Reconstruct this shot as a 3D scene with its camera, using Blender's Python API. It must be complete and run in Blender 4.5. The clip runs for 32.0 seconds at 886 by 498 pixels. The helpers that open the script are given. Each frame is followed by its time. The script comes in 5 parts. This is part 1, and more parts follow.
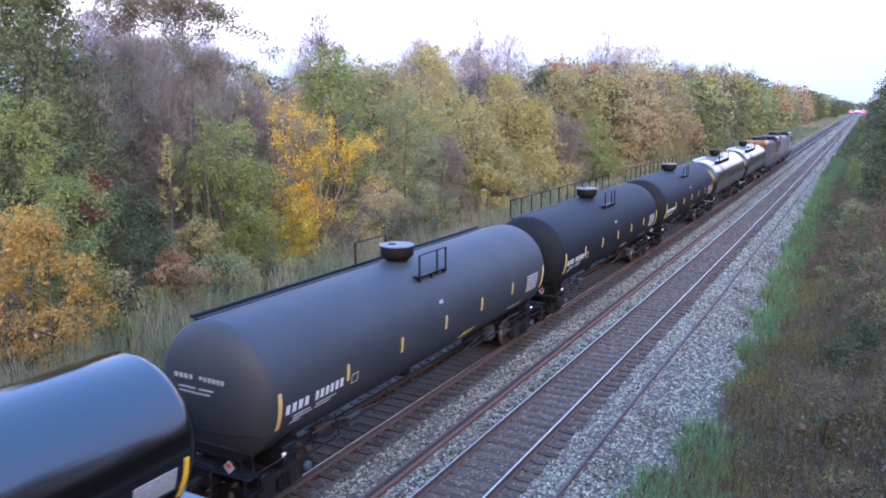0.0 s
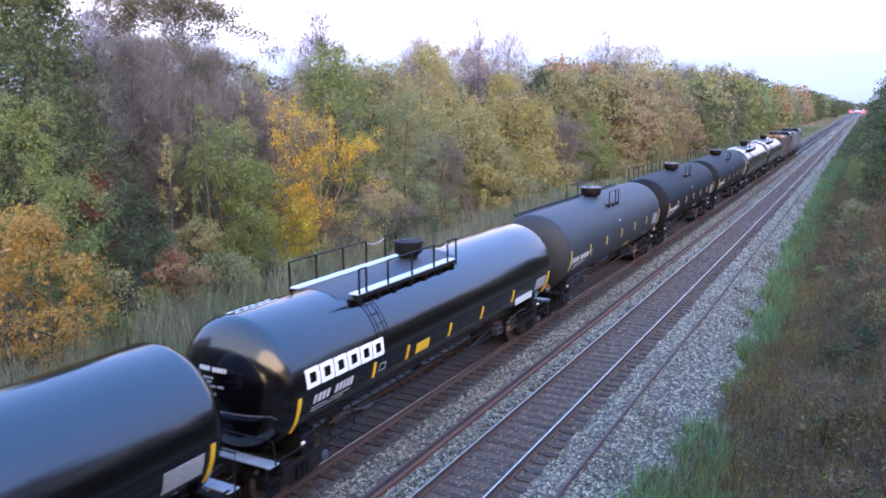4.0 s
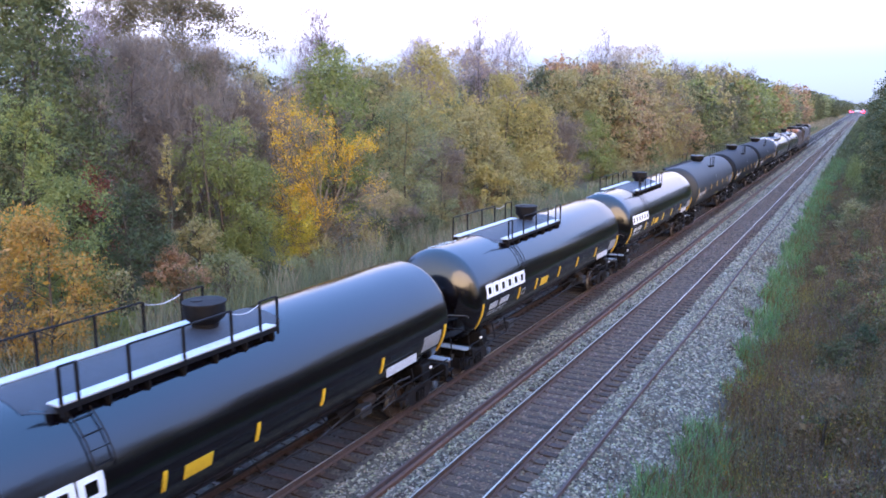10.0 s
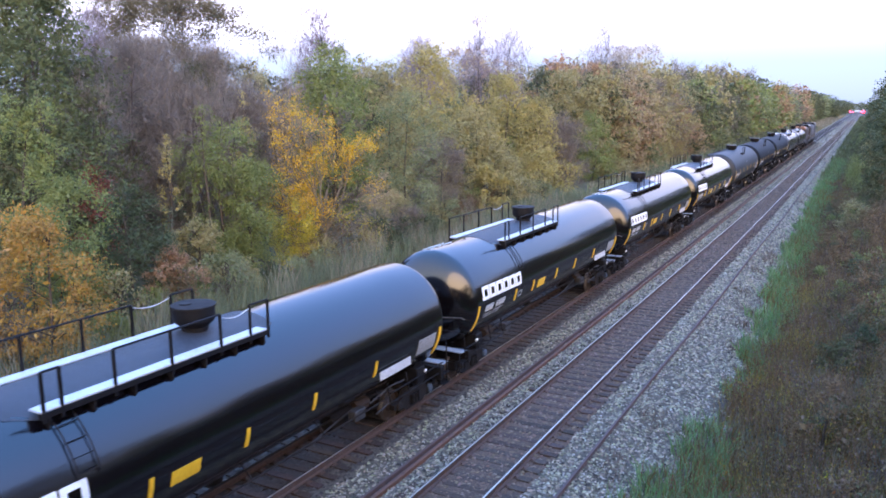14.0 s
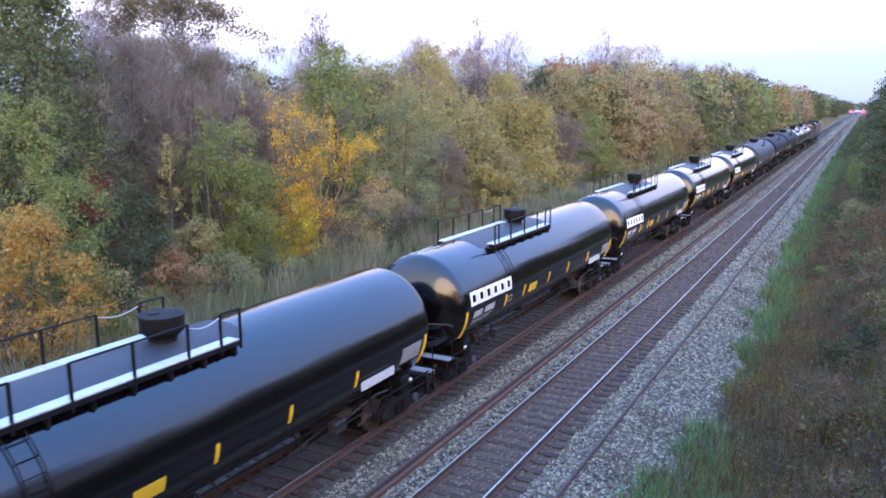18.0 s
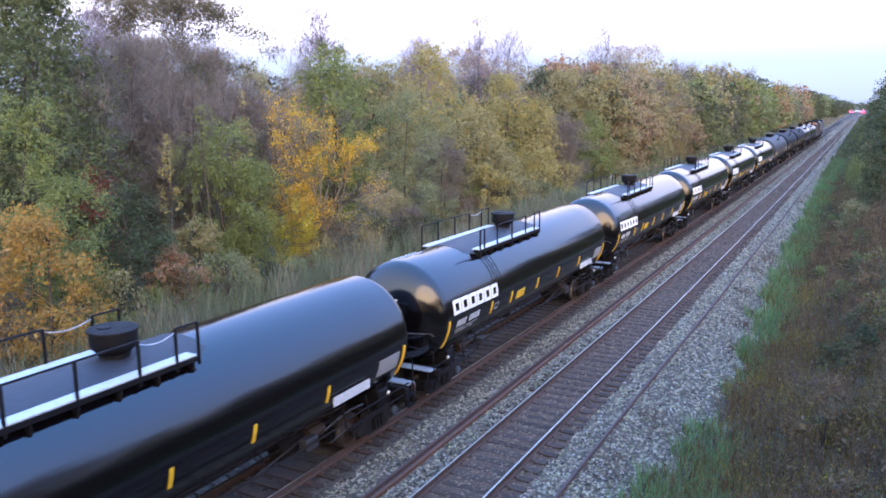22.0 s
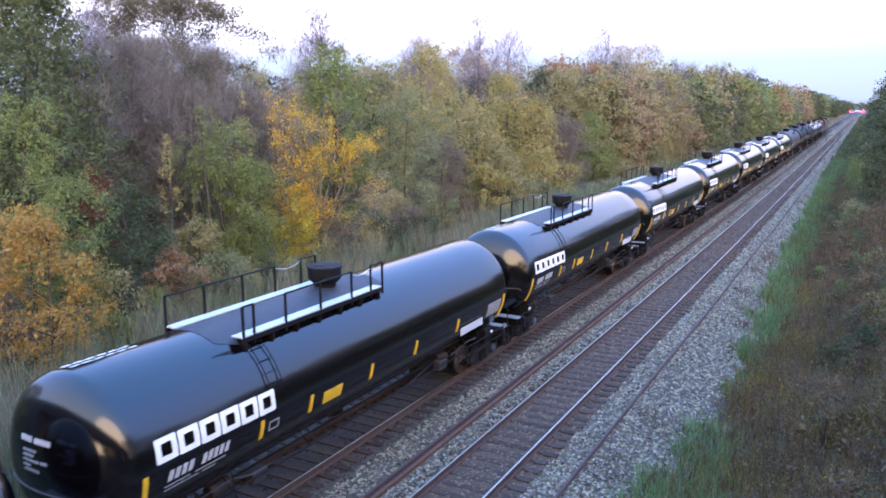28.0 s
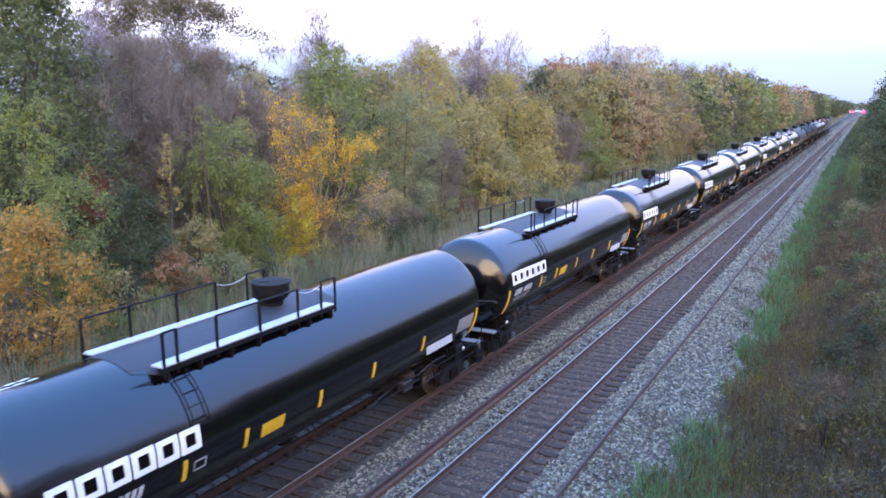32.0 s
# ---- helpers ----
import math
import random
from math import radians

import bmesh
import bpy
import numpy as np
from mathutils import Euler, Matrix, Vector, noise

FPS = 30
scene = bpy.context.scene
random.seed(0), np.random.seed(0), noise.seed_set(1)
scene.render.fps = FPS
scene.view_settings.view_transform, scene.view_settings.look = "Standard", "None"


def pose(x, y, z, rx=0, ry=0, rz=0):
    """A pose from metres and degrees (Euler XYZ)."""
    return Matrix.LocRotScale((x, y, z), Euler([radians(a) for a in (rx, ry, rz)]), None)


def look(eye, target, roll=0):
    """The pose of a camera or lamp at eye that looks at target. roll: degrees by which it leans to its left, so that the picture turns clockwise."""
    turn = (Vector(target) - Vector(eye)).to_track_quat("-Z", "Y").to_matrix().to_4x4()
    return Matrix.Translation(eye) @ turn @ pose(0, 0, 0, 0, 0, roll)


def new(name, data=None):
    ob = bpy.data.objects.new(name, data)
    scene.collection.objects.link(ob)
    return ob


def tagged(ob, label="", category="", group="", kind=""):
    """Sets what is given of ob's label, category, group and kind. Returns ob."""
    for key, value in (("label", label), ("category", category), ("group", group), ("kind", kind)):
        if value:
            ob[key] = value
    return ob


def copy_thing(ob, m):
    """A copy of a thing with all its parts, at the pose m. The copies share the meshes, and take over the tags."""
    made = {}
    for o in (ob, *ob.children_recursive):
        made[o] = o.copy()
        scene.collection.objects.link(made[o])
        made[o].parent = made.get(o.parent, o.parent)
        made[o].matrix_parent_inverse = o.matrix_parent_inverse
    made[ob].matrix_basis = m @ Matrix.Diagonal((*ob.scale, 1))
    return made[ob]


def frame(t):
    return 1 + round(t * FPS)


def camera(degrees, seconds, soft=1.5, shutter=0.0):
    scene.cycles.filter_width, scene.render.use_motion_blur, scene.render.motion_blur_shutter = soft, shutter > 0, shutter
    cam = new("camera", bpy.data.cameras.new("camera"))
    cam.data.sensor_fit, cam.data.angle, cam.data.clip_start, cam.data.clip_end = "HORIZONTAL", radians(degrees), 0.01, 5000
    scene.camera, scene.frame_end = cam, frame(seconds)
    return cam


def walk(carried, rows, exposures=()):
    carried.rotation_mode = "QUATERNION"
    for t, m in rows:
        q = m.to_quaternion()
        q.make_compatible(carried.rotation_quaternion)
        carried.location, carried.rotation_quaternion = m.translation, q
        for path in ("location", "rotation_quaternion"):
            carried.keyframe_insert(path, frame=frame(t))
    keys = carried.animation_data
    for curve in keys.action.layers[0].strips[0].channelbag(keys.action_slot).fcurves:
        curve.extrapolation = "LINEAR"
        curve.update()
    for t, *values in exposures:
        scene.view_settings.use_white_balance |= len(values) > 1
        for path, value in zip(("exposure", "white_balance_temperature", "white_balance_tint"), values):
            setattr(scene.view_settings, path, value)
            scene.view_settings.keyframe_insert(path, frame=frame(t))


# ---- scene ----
# World: the train's track runs along +y at x = 0, rail tops at z = 0; the camera stands on an overbridge.
CAR = 18.1            # coupled length of one tank car


def bend(y):
    """Sideways shift of the railway, which curves gently to the left in the distance."""
    d = max(0.0, y - 50.0)
    return -1.0e-4 * d * d / (1 + d / 60.0)


def run(t):
    """Metres that the train has gone at t seconds, 0 at mid-clip; it slows a little."""
    q = (t - 16.0) / 16.0
    return 68.879 * q - 3.464 * q ** 2 + 3.432 * q ** 3 + 0.04 * q ** 4 - 5.603 * q ** 5 + 0.096 * q ** 6 + 2.815 * q ** 7


cam = camera(58.87, 32.0, soft=1.75, shutter=0.35)
EYE = Vector((12.45, 0.0, 8.989))
AIM = EYE + Vector((-0.470010, 0.863887, -0.181079)) * 10
walk(cam, [(0.0, look(EYE, AIM, -0.2845)), (32.0, look(EYE, AIM, -0.2845))],
     [(0.0, 3.07, 6800, 10), (3.0, 2.96, 6800, 10), (8.0, 2.86, 6800, 10), (32.0, 2.82, 6800, 10)])

# ---------------------------------------------------------------- light
world = bpy.data.worlds.new("evening_sky")
scene.world = world
world.use_nodes = True
wn, wl = world.node_tree.nodes, world.node_tree.links
wn.clear()
sky = wn.new("ShaderNodeTexSky")
sky.sky_type = "NISHITA"
sky.sun_disc = False
sky.sun_elevation = radians(8.5)
sky.sun_rotation = radians(135)
sky.air_density, sky.dust_density, sky.ozone_density = 1.0, 0.3, 3.0
coords = wn.new("ShaderNodeTexCoord")
veil = wn.new("ShaderNodeMixRGB")                # a thin even blue haze over the whole sky
veil.inputs[0].default_value = 0.95
split = wn.new("ShaderNodeSeparateXYZ")
heights = wn.new("ShaderNodeValToRGB")           # pale blue at the horizon, a pinkish white band, evening blue above
heights.color_ramp.elements[0].position, heights.color_ramp.elements[0].color = 0.0, (0.5, 0.69, 1.32, 1)
heights.color_ramp.elements[1].position, heights.color_ramp.elements[1].color = 0.9, (0.8, 1.85, 4.6, 1)
for at_, shade in ((0.048, (0.63, 0.79, 1.45, 1)), (0.068, (0.86, 0.84, 1.5, 1)), (0.09, (1.2, 1.45, 2.6, 1)), (0.15, (1.05, 1.5, 3.0, 1)), (0.25, (1.05, 1.65, 3.5, 1)), (0.5, (1.0, 1.8, 4.3, 1)), (0.78, (0.8, 1.85, 4.6, 1))):
    e_ = heights.color_ramp.elements.new(at_)
    e_.color = shade
bank = wn.new("ShaderNodeVectorMath")            # a bank of white evening cloud over the wood
bank.operation = "DOT_PRODUCT"
bank.inputs[1].default_value = (-0.42, 0.89, 0.17)
puffs = wn.new("ShaderNodeTexNoise")
puffs.inputs["Scale"].default_value, puffs.inputs["Detail"].default_value = 5.0, 4
add = wn.new("ShaderNodeMath")
add.operation = "MULTIPLY_ADD"
add.inputs[1].default_value = 0.16
reach = wn.new("ShaderNodeMapRange")
reach.inputs["From Min"].default_value, reach.inputs["From Max"].default_value = 0.77, 1.0
reach.interpolation_type = "SMOOTHSTEP"
white = wn.new("ShaderNodeMixRGB")
white.inputs[2].default_value = (2.4, 2.4, 3.35, 1)
back = wn.new("ShaderNodeBackground")
back.inputs["Strength"].default_value = 0.15
wout = wn.new("ShaderNodeOutputWorld")
wl.new(coords.outputs["Generated"], split.inputs["Vector"])
wl.new(split.outputs["Z"], heights.inputs["Fac"])
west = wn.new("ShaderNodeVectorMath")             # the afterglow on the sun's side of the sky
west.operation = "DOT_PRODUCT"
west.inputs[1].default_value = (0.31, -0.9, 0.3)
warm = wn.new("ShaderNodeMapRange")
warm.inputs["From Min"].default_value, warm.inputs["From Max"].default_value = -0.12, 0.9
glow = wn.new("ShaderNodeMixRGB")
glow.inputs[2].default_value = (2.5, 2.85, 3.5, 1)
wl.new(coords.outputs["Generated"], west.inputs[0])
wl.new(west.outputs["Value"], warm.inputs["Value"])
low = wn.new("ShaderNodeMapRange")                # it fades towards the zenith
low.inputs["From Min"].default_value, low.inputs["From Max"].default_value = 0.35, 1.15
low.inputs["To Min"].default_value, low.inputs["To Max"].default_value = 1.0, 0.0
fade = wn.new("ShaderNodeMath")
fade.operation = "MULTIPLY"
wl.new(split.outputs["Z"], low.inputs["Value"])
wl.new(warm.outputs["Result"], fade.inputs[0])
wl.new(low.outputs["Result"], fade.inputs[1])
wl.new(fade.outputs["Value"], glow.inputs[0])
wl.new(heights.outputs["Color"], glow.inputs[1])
ember = wn.new("ShaderNodeMixRGB")                # the sunset's last orange, low behind the camera
ember.inputs[2].default_value = (3.3, 2.8, 2.3, 1)
west2 = wn.new("ShaderNodeVectorMath")
west2.operation = "DOT_PRODUCT"
west2.inputs[1].default_value = (0.69, -0.69, 0.2)
near = wn.new("ShaderNodeMapRange")
near.inputs["From Min"].default_value, near.inputs["From Max"].default_value = 0.45, 1.0
low2 = wn.new("ShaderNodeMapRange")
low2.inputs["From Min"].default_value, low2.inputs["From Max"].default_value = 0.2, 0.65
low2.inputs["To Min"].default_value, low2.inputs["To Max"].default_value = 1.0, 0.0
fade2 = wn.new("ShaderNodeMath")
fade2.operation = "MULTIPLY"
wl.new(coords.outputs["Generated"], west2.inputs[0])
wl.new(west2.outputs["Value"], near.inputs["Value"])
wl.new(split.outputs["Z"], low2.inputs["Value"])
wl.new(near.outputs["Result"], fade2.inputs[0])
wl.new(low2.outputs["Result"], fade2.inputs[1])
wl.new(fade2.outputs["Value"], ember.inputs[0])
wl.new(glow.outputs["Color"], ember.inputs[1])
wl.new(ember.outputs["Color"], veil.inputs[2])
wl.new(sky.outputs["Color"], veil.inputs[1])
wl.new(coords.outputs["Generated"], bank.inputs[0])
wl.new(coords.outputs["Generated"], puffs.inputs["Vector"])
wl.new(puffs.outputs["Fac"], add.inputs[0])
wl.new(bank.outputs["Value"], add.inputs[2])
wl.new(add.outputs["Value"], reach.inputs["Value"])
clear = wn.new("ShaderNodeMapRange")              # the bank ends in clear blue low over the wood
clear.inputs["From Min"].default_value, clear.inputs["From Max"].default_value = 0.062, 0.1
clear.interpolation_type = "SMOOTHSTEP"
both_ = wn.new("ShaderNodeMath")
both_.operation = "MULTIPLY"
wl.new(split.outputs["Z"], clear.inputs["Value"])
wl.new(reach.outputs["Result"], both_.inputs[0])
wl.new(clear.outputs["Result"], both_.inputs[1])
roof = wn.new("ShaderNodeMapRange")               # and thins out into the blue above
roof.inputs["From Min"].default_value, roof.inputs["From Max"].default_value = 0.2, 0.42
roof.inputs["To Min"].default_value, roof.inputs["To Max"].default_value = 1.0, 0.0
roof.interpolation_type = "SMOOTHSTEP"
whole = wn.new("ShaderNodeMath")
whole.operation = "MULTIPLY"
wl.new(split.outputs["Z"], roof.inputs["Value"])
wl.new(both_.outputs["Value"], whole.inputs[0])
wl.new(roof.outputs["Result"], whole.inputs[1])
wl.new(whole.outputs["Value"], white.inputs[0])
wl.new(veil.outputs["Color"], white.inputs[1])
wl.new(white.outputs["Color"], back.inputs["Color"])
wl.new(back.outputs["Background"], wout.inputs["Surface"])
sun = new("sun", bpy.data.lights.new("sun", "SUN"))
sun.data.energy, sun.data.angle, sun.data.color = 0.95, radians(75), (1.0, 0.66, 0.38)
sun.matrix_world = look((70.7, -70.7, 14.9), (0, 0, 0))


# ---------------------------------------------------------------- materials
def mat(name, color, rough=0.7, metal=0.0, color2=None, scale=6.0, bump=0.0, bump_scale=60.0, spots=0.0, island=0.0,
        each=0.0, gloss=0.5, coat=0.0, through_light=0.0):
    """A procedural material: two colours mixed by noise at two scales, fine bump, and per-piece variation."""
    m = bpy.data.materials.new(name)
    m.use_nodes = True
    n, l = m.node_tree.nodes, m.node_tree.links
    b = n["Principled BSDF"]
    b.inputs["Roughness"].default_value, b.inputs["Metallic"].default_value = rough, metal
    b.inputs["Specular IOR Level"].default_value = gloss
    b.inputs["Coat Weight"].default_value = coat
    b.inputs["Coat Roughness"].default_value = 0.08
    color2 = color2 or tuple(c * 0.72 for c in color[:3]) + (1,)
    tc = n.new("ShaderNodeTexCoord")
    big = n.new("ShaderNodeTexNoise")
    big.inputs["Scale"].default_value, big.inputs["Detail"].default_value = scale, 6
    big.inputs["Roughness"].default_value = 0.65
    l.new(tc.outputs["Object"], big.inputs["Vector"])
    mix = n.new("ShaderNodeMixRGB")
    mix.inputs[1].default_value, mix.inputs[2].default_value = color, color2
    r = n.new("ShaderNodeValToRGB")
    r.color_ramp.elements[0].position, r.color_ramp.elements[1].position = 0.35, 0.68
    l.new(big.outputs["Fac"], r.inputs["Fac"])
    l.new(r.outputs["Color"], mix.inputs[0])
    last = mix.outputs["Color"]
    if island or each:
        src = n.new("ShaderNodeNewGeometry").outputs["Random Per Island"] if island else n.new("ShaderNodeObjectInfo").outputs["Random"]
        amount = island or each
        hsv = n.new("ShaderNodeHueSaturation")
        for key, spread in (("Value", amount), ("Hue", amount * 0.07), ("Saturation", amount * 0.5)):
            mr = n.new("ShaderNodeMapRange")
            mid = 0.5 if key == "Hue" else 1.0
            mr.inputs["To Min"].default_value, mr.inputs["To Max"].default_value = mid - spread, mid + spread
            if key == "Value":
                l.new(src, mr.inputs["Value"])
            else:
                w = n.new("ShaderNodeTexWhiteNoise")
                w.noise_dimensions = "1D"
                a = n.new("ShaderNodeMath")
                a.inputs[1].default_value = 3.7 if key == "Hue" else 9.1
                l.new(src, a.inputs[0])
                l.new(a.outputs[0], w.inputs["W"])
                l.new(w.outputs["Value"], mr.inputs["Value"])
            l.new(mr.outputs["Result"], hsv.inputs[key])
        l.new(last, hsv.inputs["Color"])
        last = hsv.outputs["Color"]
    if spots:
        fine = n.new("ShaderNodeTexNoise")
        fine.inputs["Scale"].default_value, fine.inputs["Detail"].default_value = bump_scale, 4
        l.new(tc.outputs["Object"], fine.inputs["Vector"])
        dark = n.new("ShaderNodeMixRGB")
        dark.blend_type = "MULTIPLY"
        dark.inputs[0].default_value = spots
        l.new(last, dark.inputs[1])
        r2 = n.new("ShaderNodeValToRGB")
        r2.color_ramp.elements[0].position, r2.color_ramp.elements[1].position = 0.3, 0.6
        l.new(fine.outputs["Fac"], r2.inputs["Fac"])
        l.new(r2.outputs["Color"], dark.inputs[2])
        last = dark.outputs["Color"]
    l.new(last, b.inputs["Base Color"])
    if bump:
        bn = n.new("ShaderNodeTexNoise")
        bn.inputs["Scale"].default_value, bn.inputs["Detail"].default_value = bump_scale, 5
        l.new(tc.outputs["Object"], bn.inputs["Vector"])
        bp = n.new("ShaderNodeBump")
        bp.inputs["Strength"].default_value, bp.inputs["Distance"].default_value = bump, 0.02
        l.new(bn.outputs["Fac"], bp.inputs["Height"])
        l.new(bp.outputs["Normal"], b.inputs["Normal"])
    if through_light:
        tr = n.new("ShaderNodeBsdfTranslucent")
        l.new(last, tr.inputs["Color"])
        ms = n.new("ShaderNodeMixShader")
        ms.inputs[0].default_value = through_light
        l.new(b.outputs[0], ms.inputs[1])
        l.new(tr.outputs[0], ms.inputs[2])
        l.new(ms.outputs[0], n["Material Output"].inputs["Surface"])
    return m


def rgb(r, g, b):
    return (r, g, b, 1)


M = {}
M["ballast"] = mat("ballast_bed", rgb(0.115, 0.103, 0.083), 0.9, color2=rgb(0.06, 0.053, 0.043), scale=9, bump=1.0, bump_scale=26, spots=0.8)
M["stone"] = mat("ballast_stone", rgb(0.203, 0.187, 0.138), 0.85, color2=rgb(0.094, 0.087, 0.066), scale=12, island=0.95)
# darker copy of the ballast stone: the train's shade put into its colour
M["stone_dark"] = mat("shaded_ballast_stone", rgb(0.048, 0.042, 0.04), 0.85, color2=rgb(0.024, 0.021, 0.02), scale=12, island=0.6)
M["stone_brown"] = mat("brown_ballast_stone", rgb(0.135, 0.098, 0.072), 0.9, color2=rgb(0.08, 0.058, 0.043), scale=12, island=0.45)
M["soil"] = mat("ground_soil", rgb(0.085, 0.095, 0.045), 0.95, color2=rgb(0.075, 0.066, 0.042), scale=0.6, bump=1.0, bump_scale=9, spots=0.6)
M["dirt"] = mat("tie_dirt", rgb(0.105, 0.07, 0.05), 0.95, color2=rgb(0.065, 0.044, 0.033), scale=3, bump=1.0, bump_scale=30, spots=0.7)
# darker copy of the dirt, painted with the shade beneath the train
M["shaded_dirt"] = mat("shaded_track_dirt", rgb(0.04, 0.032, 0.029), 0.9, color2=rgb(0.022, 0.018, 0.017), scale=4, bump=1.0, bump_scale=30, spots=0.6)
M["tie"] = mat("tie_wood", rgb(0.052, 0.034, 0.027), 0.9, color2=rgb(0.026, 0.018, 0.015), scale=7, bump=0.8, bump_scale=40, each=0.35, spots=0.5)
M["rail_top"] = mat("rail_polished_steel", rgb(0.6, 0.51, 0.4), 0.42, 1.0, color2=rgb(0.46, 0.4, 0.35), scale=3)
M["rail_side"] = mat("rail_rust_brown", rgb(0.075, 0.042, 0.032), 0.8, color2=rgb(0.042, 0.027, 0.022), scale=8, bump=0.4, bump_scale=50)
M["rust_rail"] = mat("orange_rust", rgb(0.13, 0.062, 0.04), 0.85, color2=rgb(0.075, 0.042, 0.032), scale=3, bump=0.4, bump_scale=50)
M["dark_rail"] = mat("dark_rust", rgb(0.085, 0.05, 0.045), 0.75, color2=rgb(0.055, 0.035, 0.032), scale=3, bump=0.3, bump_scale=50)
M["tank"] = mat("black_gloss_paint", rgb(0.0018, 0.0014, 0.0023), 0.14, color2=rgb(0.003, 0.0024, 0.0036), scale=1.2, bump=0.02, bump_scale=9, gloss=0.78)
# the warm brown reflection on these cars is mixed into the base colour
M["tank_plain"] = mat("reflection_browned_gloss_paint", rgb(0.012, 0.008, 0.007), 0.2, color2=rgb(0.017, 0.012, 0.01), scale=1.2, bump=0.02, bump_scale=2, gloss=0.6)
M["tank_matte"] = mat("charcoal_weathered_paint", rgb(0.023, 0.027, 0.034), 0.55, color2=rgb(0.03, 0.034, 0.041), scale=0.9, bump=0.08, bump_scale=5, gloss=0.24)
M["tank_dark"] = mat("dark_weathered_paint", rgb(0.007, 0.008, 0.011), 0.62, color2=rgb(0.008, 0.011, 0.017), scale=0.9, bump=0.08, bump_scale=5, gloss=0.12)
M["black"] = mat("black_steel", rgb(0.004, 0.004, 0.006), 0.6, color2=rgb(0.01, 0.0095, 0.011), scale=5, gloss=0.18)
M["grime"] = mat("grimy_undercarriage_steel", rgb(0.008, 0.007, 0.008), 0.8, color2=rgb(0.018, 0.0145, 0.014), scale=5, bump=0.3, gloss=0.25)
M["wheel"] = mat("brown_wheel_steel", rgb(0.06, 0.038, 0.028), 0.7, 0.2, color2=rgb(0.03, 0.022, 0.018), scale=8)
M["white"] = mat("white_lettering", rgb(0.8, 0.82, 0.84), 0.5, color2=rgb(0.7, 0.72, 0.75), scale=4)
M["grating"] = mat("galvanised_walkway", rgb(0.5, 0.53, 0.57), 0.5, 0.2, color2=rgb(0.4, 0.43, 0.47), scale=9)
M["platform"] = mat("dull_galvanised_steel", rgb(0.3, 0.35, 0.4), 0.55, 0.2, color2=rgb(0.2, 0.23, 0.27), scale=9)
# light catching the brake gear, painted as a paler grey than the grime
M["brake_grey"] = mat("lit_grey_casting", rgb(0.04, 0.042, 0.05), 0.6, color2=rgb(0.015, 0.015, 0.017), scale=7)
M["pale_bar"] = mat("mottled_grey_steel", rgb(0.17, 0.175, 0.19), 0.55, color2=rgb(0.06, 0.06, 0.065), scale=8)
M["antislip"] = mat("grey_antislip_coating", rgb(0.026, 0.03, 0.042), 0.55, color2=rgb(0.019, 0.022, 0.03), scale=5, bump=0.4, bump_scale=90)
M["yellow"] = mat("yellow_reflective_strip", rgb(0.75, 0.47, 0.03), 0.45, color2=rgb(0.62, 0.36, 0.02), scale=10)
M["tread"] = mat("worn_bright_tread", rgb(0.42, 0.39, 0.37), 0.4, 1.0, color2=rgb(0.3, 0.27, 0.25), scale=6)
M["bearing"] = mat("blue_bearing_cap", rgb(0.05, 0.075, 0.12), 0.5, color2=rgb(0.03, 0.045, 0.07), scale=10)


# ---------------------------------------------------------------- mesh helpers
def part(name, bm, material, parent=None, label="", smooth=False):
    """Links a bmesh as one mesh object under a thing or under a part."""
    me = bpy.data.meshes.new(name)
    bm.to_mesh(me)
    bm.free()
    if smooth:
        me.shade_smooth()
    for m in (material if isinstance(material, (list, tuple)) else (material,)):
        me.materials.append(m)
    ob = new(name, me)
    ob.parent = parent
    if label:
        ob["label"] = label
    return ob


def thing(name, label, category, group="", kind="", at=None):
    ob = tagged(new(name), label, category, group, kind)
    ob.empty_display_size = 0.3
    if at is not None:
        ob.matrix_basis = at
    return ob


def mesh_ob(name, verts, faces, material, parent=None, smooth=False):
    me = bpy.data.meshes.new(name)
    me.from_pydata(verts, [], faces)
    me.update()
    if smooth:
        me.shade_smooth()
    me.materials.append(material)
    ob = new(name, me)
    ob.parent = parent
    return ob


def add_box(bm, x0, x1, y0, y1, z0, z1, bevel=0.0, m=None):
    vs = [bm.verts.new((x, y, z)) for z in (z0, z1) for y in (y0, y1) for x in (x0, x1)]
    fs = [bm.faces.new([vs[i] for i in q]) for q in ((0, 2, 3, 1), (4, 5, 7, 6), (0, 1, 5, 4), (2, 6, 7, 3), (0, 4, 6, 2), (1, 3, 7, 5))]
    if bevel:
        es = list({e for f in fs for e in f.edges})
        r = bmesh.ops.bevel(bm, geom=es, offset=bevel, segments=1, affect="EDGES")
        vs = list({v for f in r["faces"] for v in f.verts} | {v for v in vs if v.is_valid})
    if m is not None:
        bmesh.ops.transform(bm, matrix=m, verts=[v for v in vs if v.is_valid])
    return bm


def add_tube(bm, pts, r, n=6, r_end=None):
    """A round bar through the points, tapered to r_end."""
    r_end = r if r_end is None else r_end
    rings = []
    pts = [Vector(p) for p in pts]
    for i, p in enumerate(pts):
        d = (pts[min(i + 1, len(pts) - 1)] - pts[max(i - 1, 0)]).normalized()
        a = d.orthogonal().normalized()
        b = d.cross(a)
        q = r + (r_end - r) * i / max(1, len(pts) - 1)
        rings.append([bm.verts.new(p + (a * math.cos(k * math.tau / n) + b * math.sin(k * math.tau / n)) * q) for k in range(n)])
    for u, v in zip(rings, rings[1:]):
        o = min(range(n), key=lambda k: (v[k].co - u[0].co).length)
        for k in range(n):
            bm.faces.new((u[k], u[(k + 1) % n], v[(k + 1 + o) % n], v[(k + o) % n]))
    bm.faces.new(rings[0][::-1])
    bm.faces.new(rings[-1])
    return bm


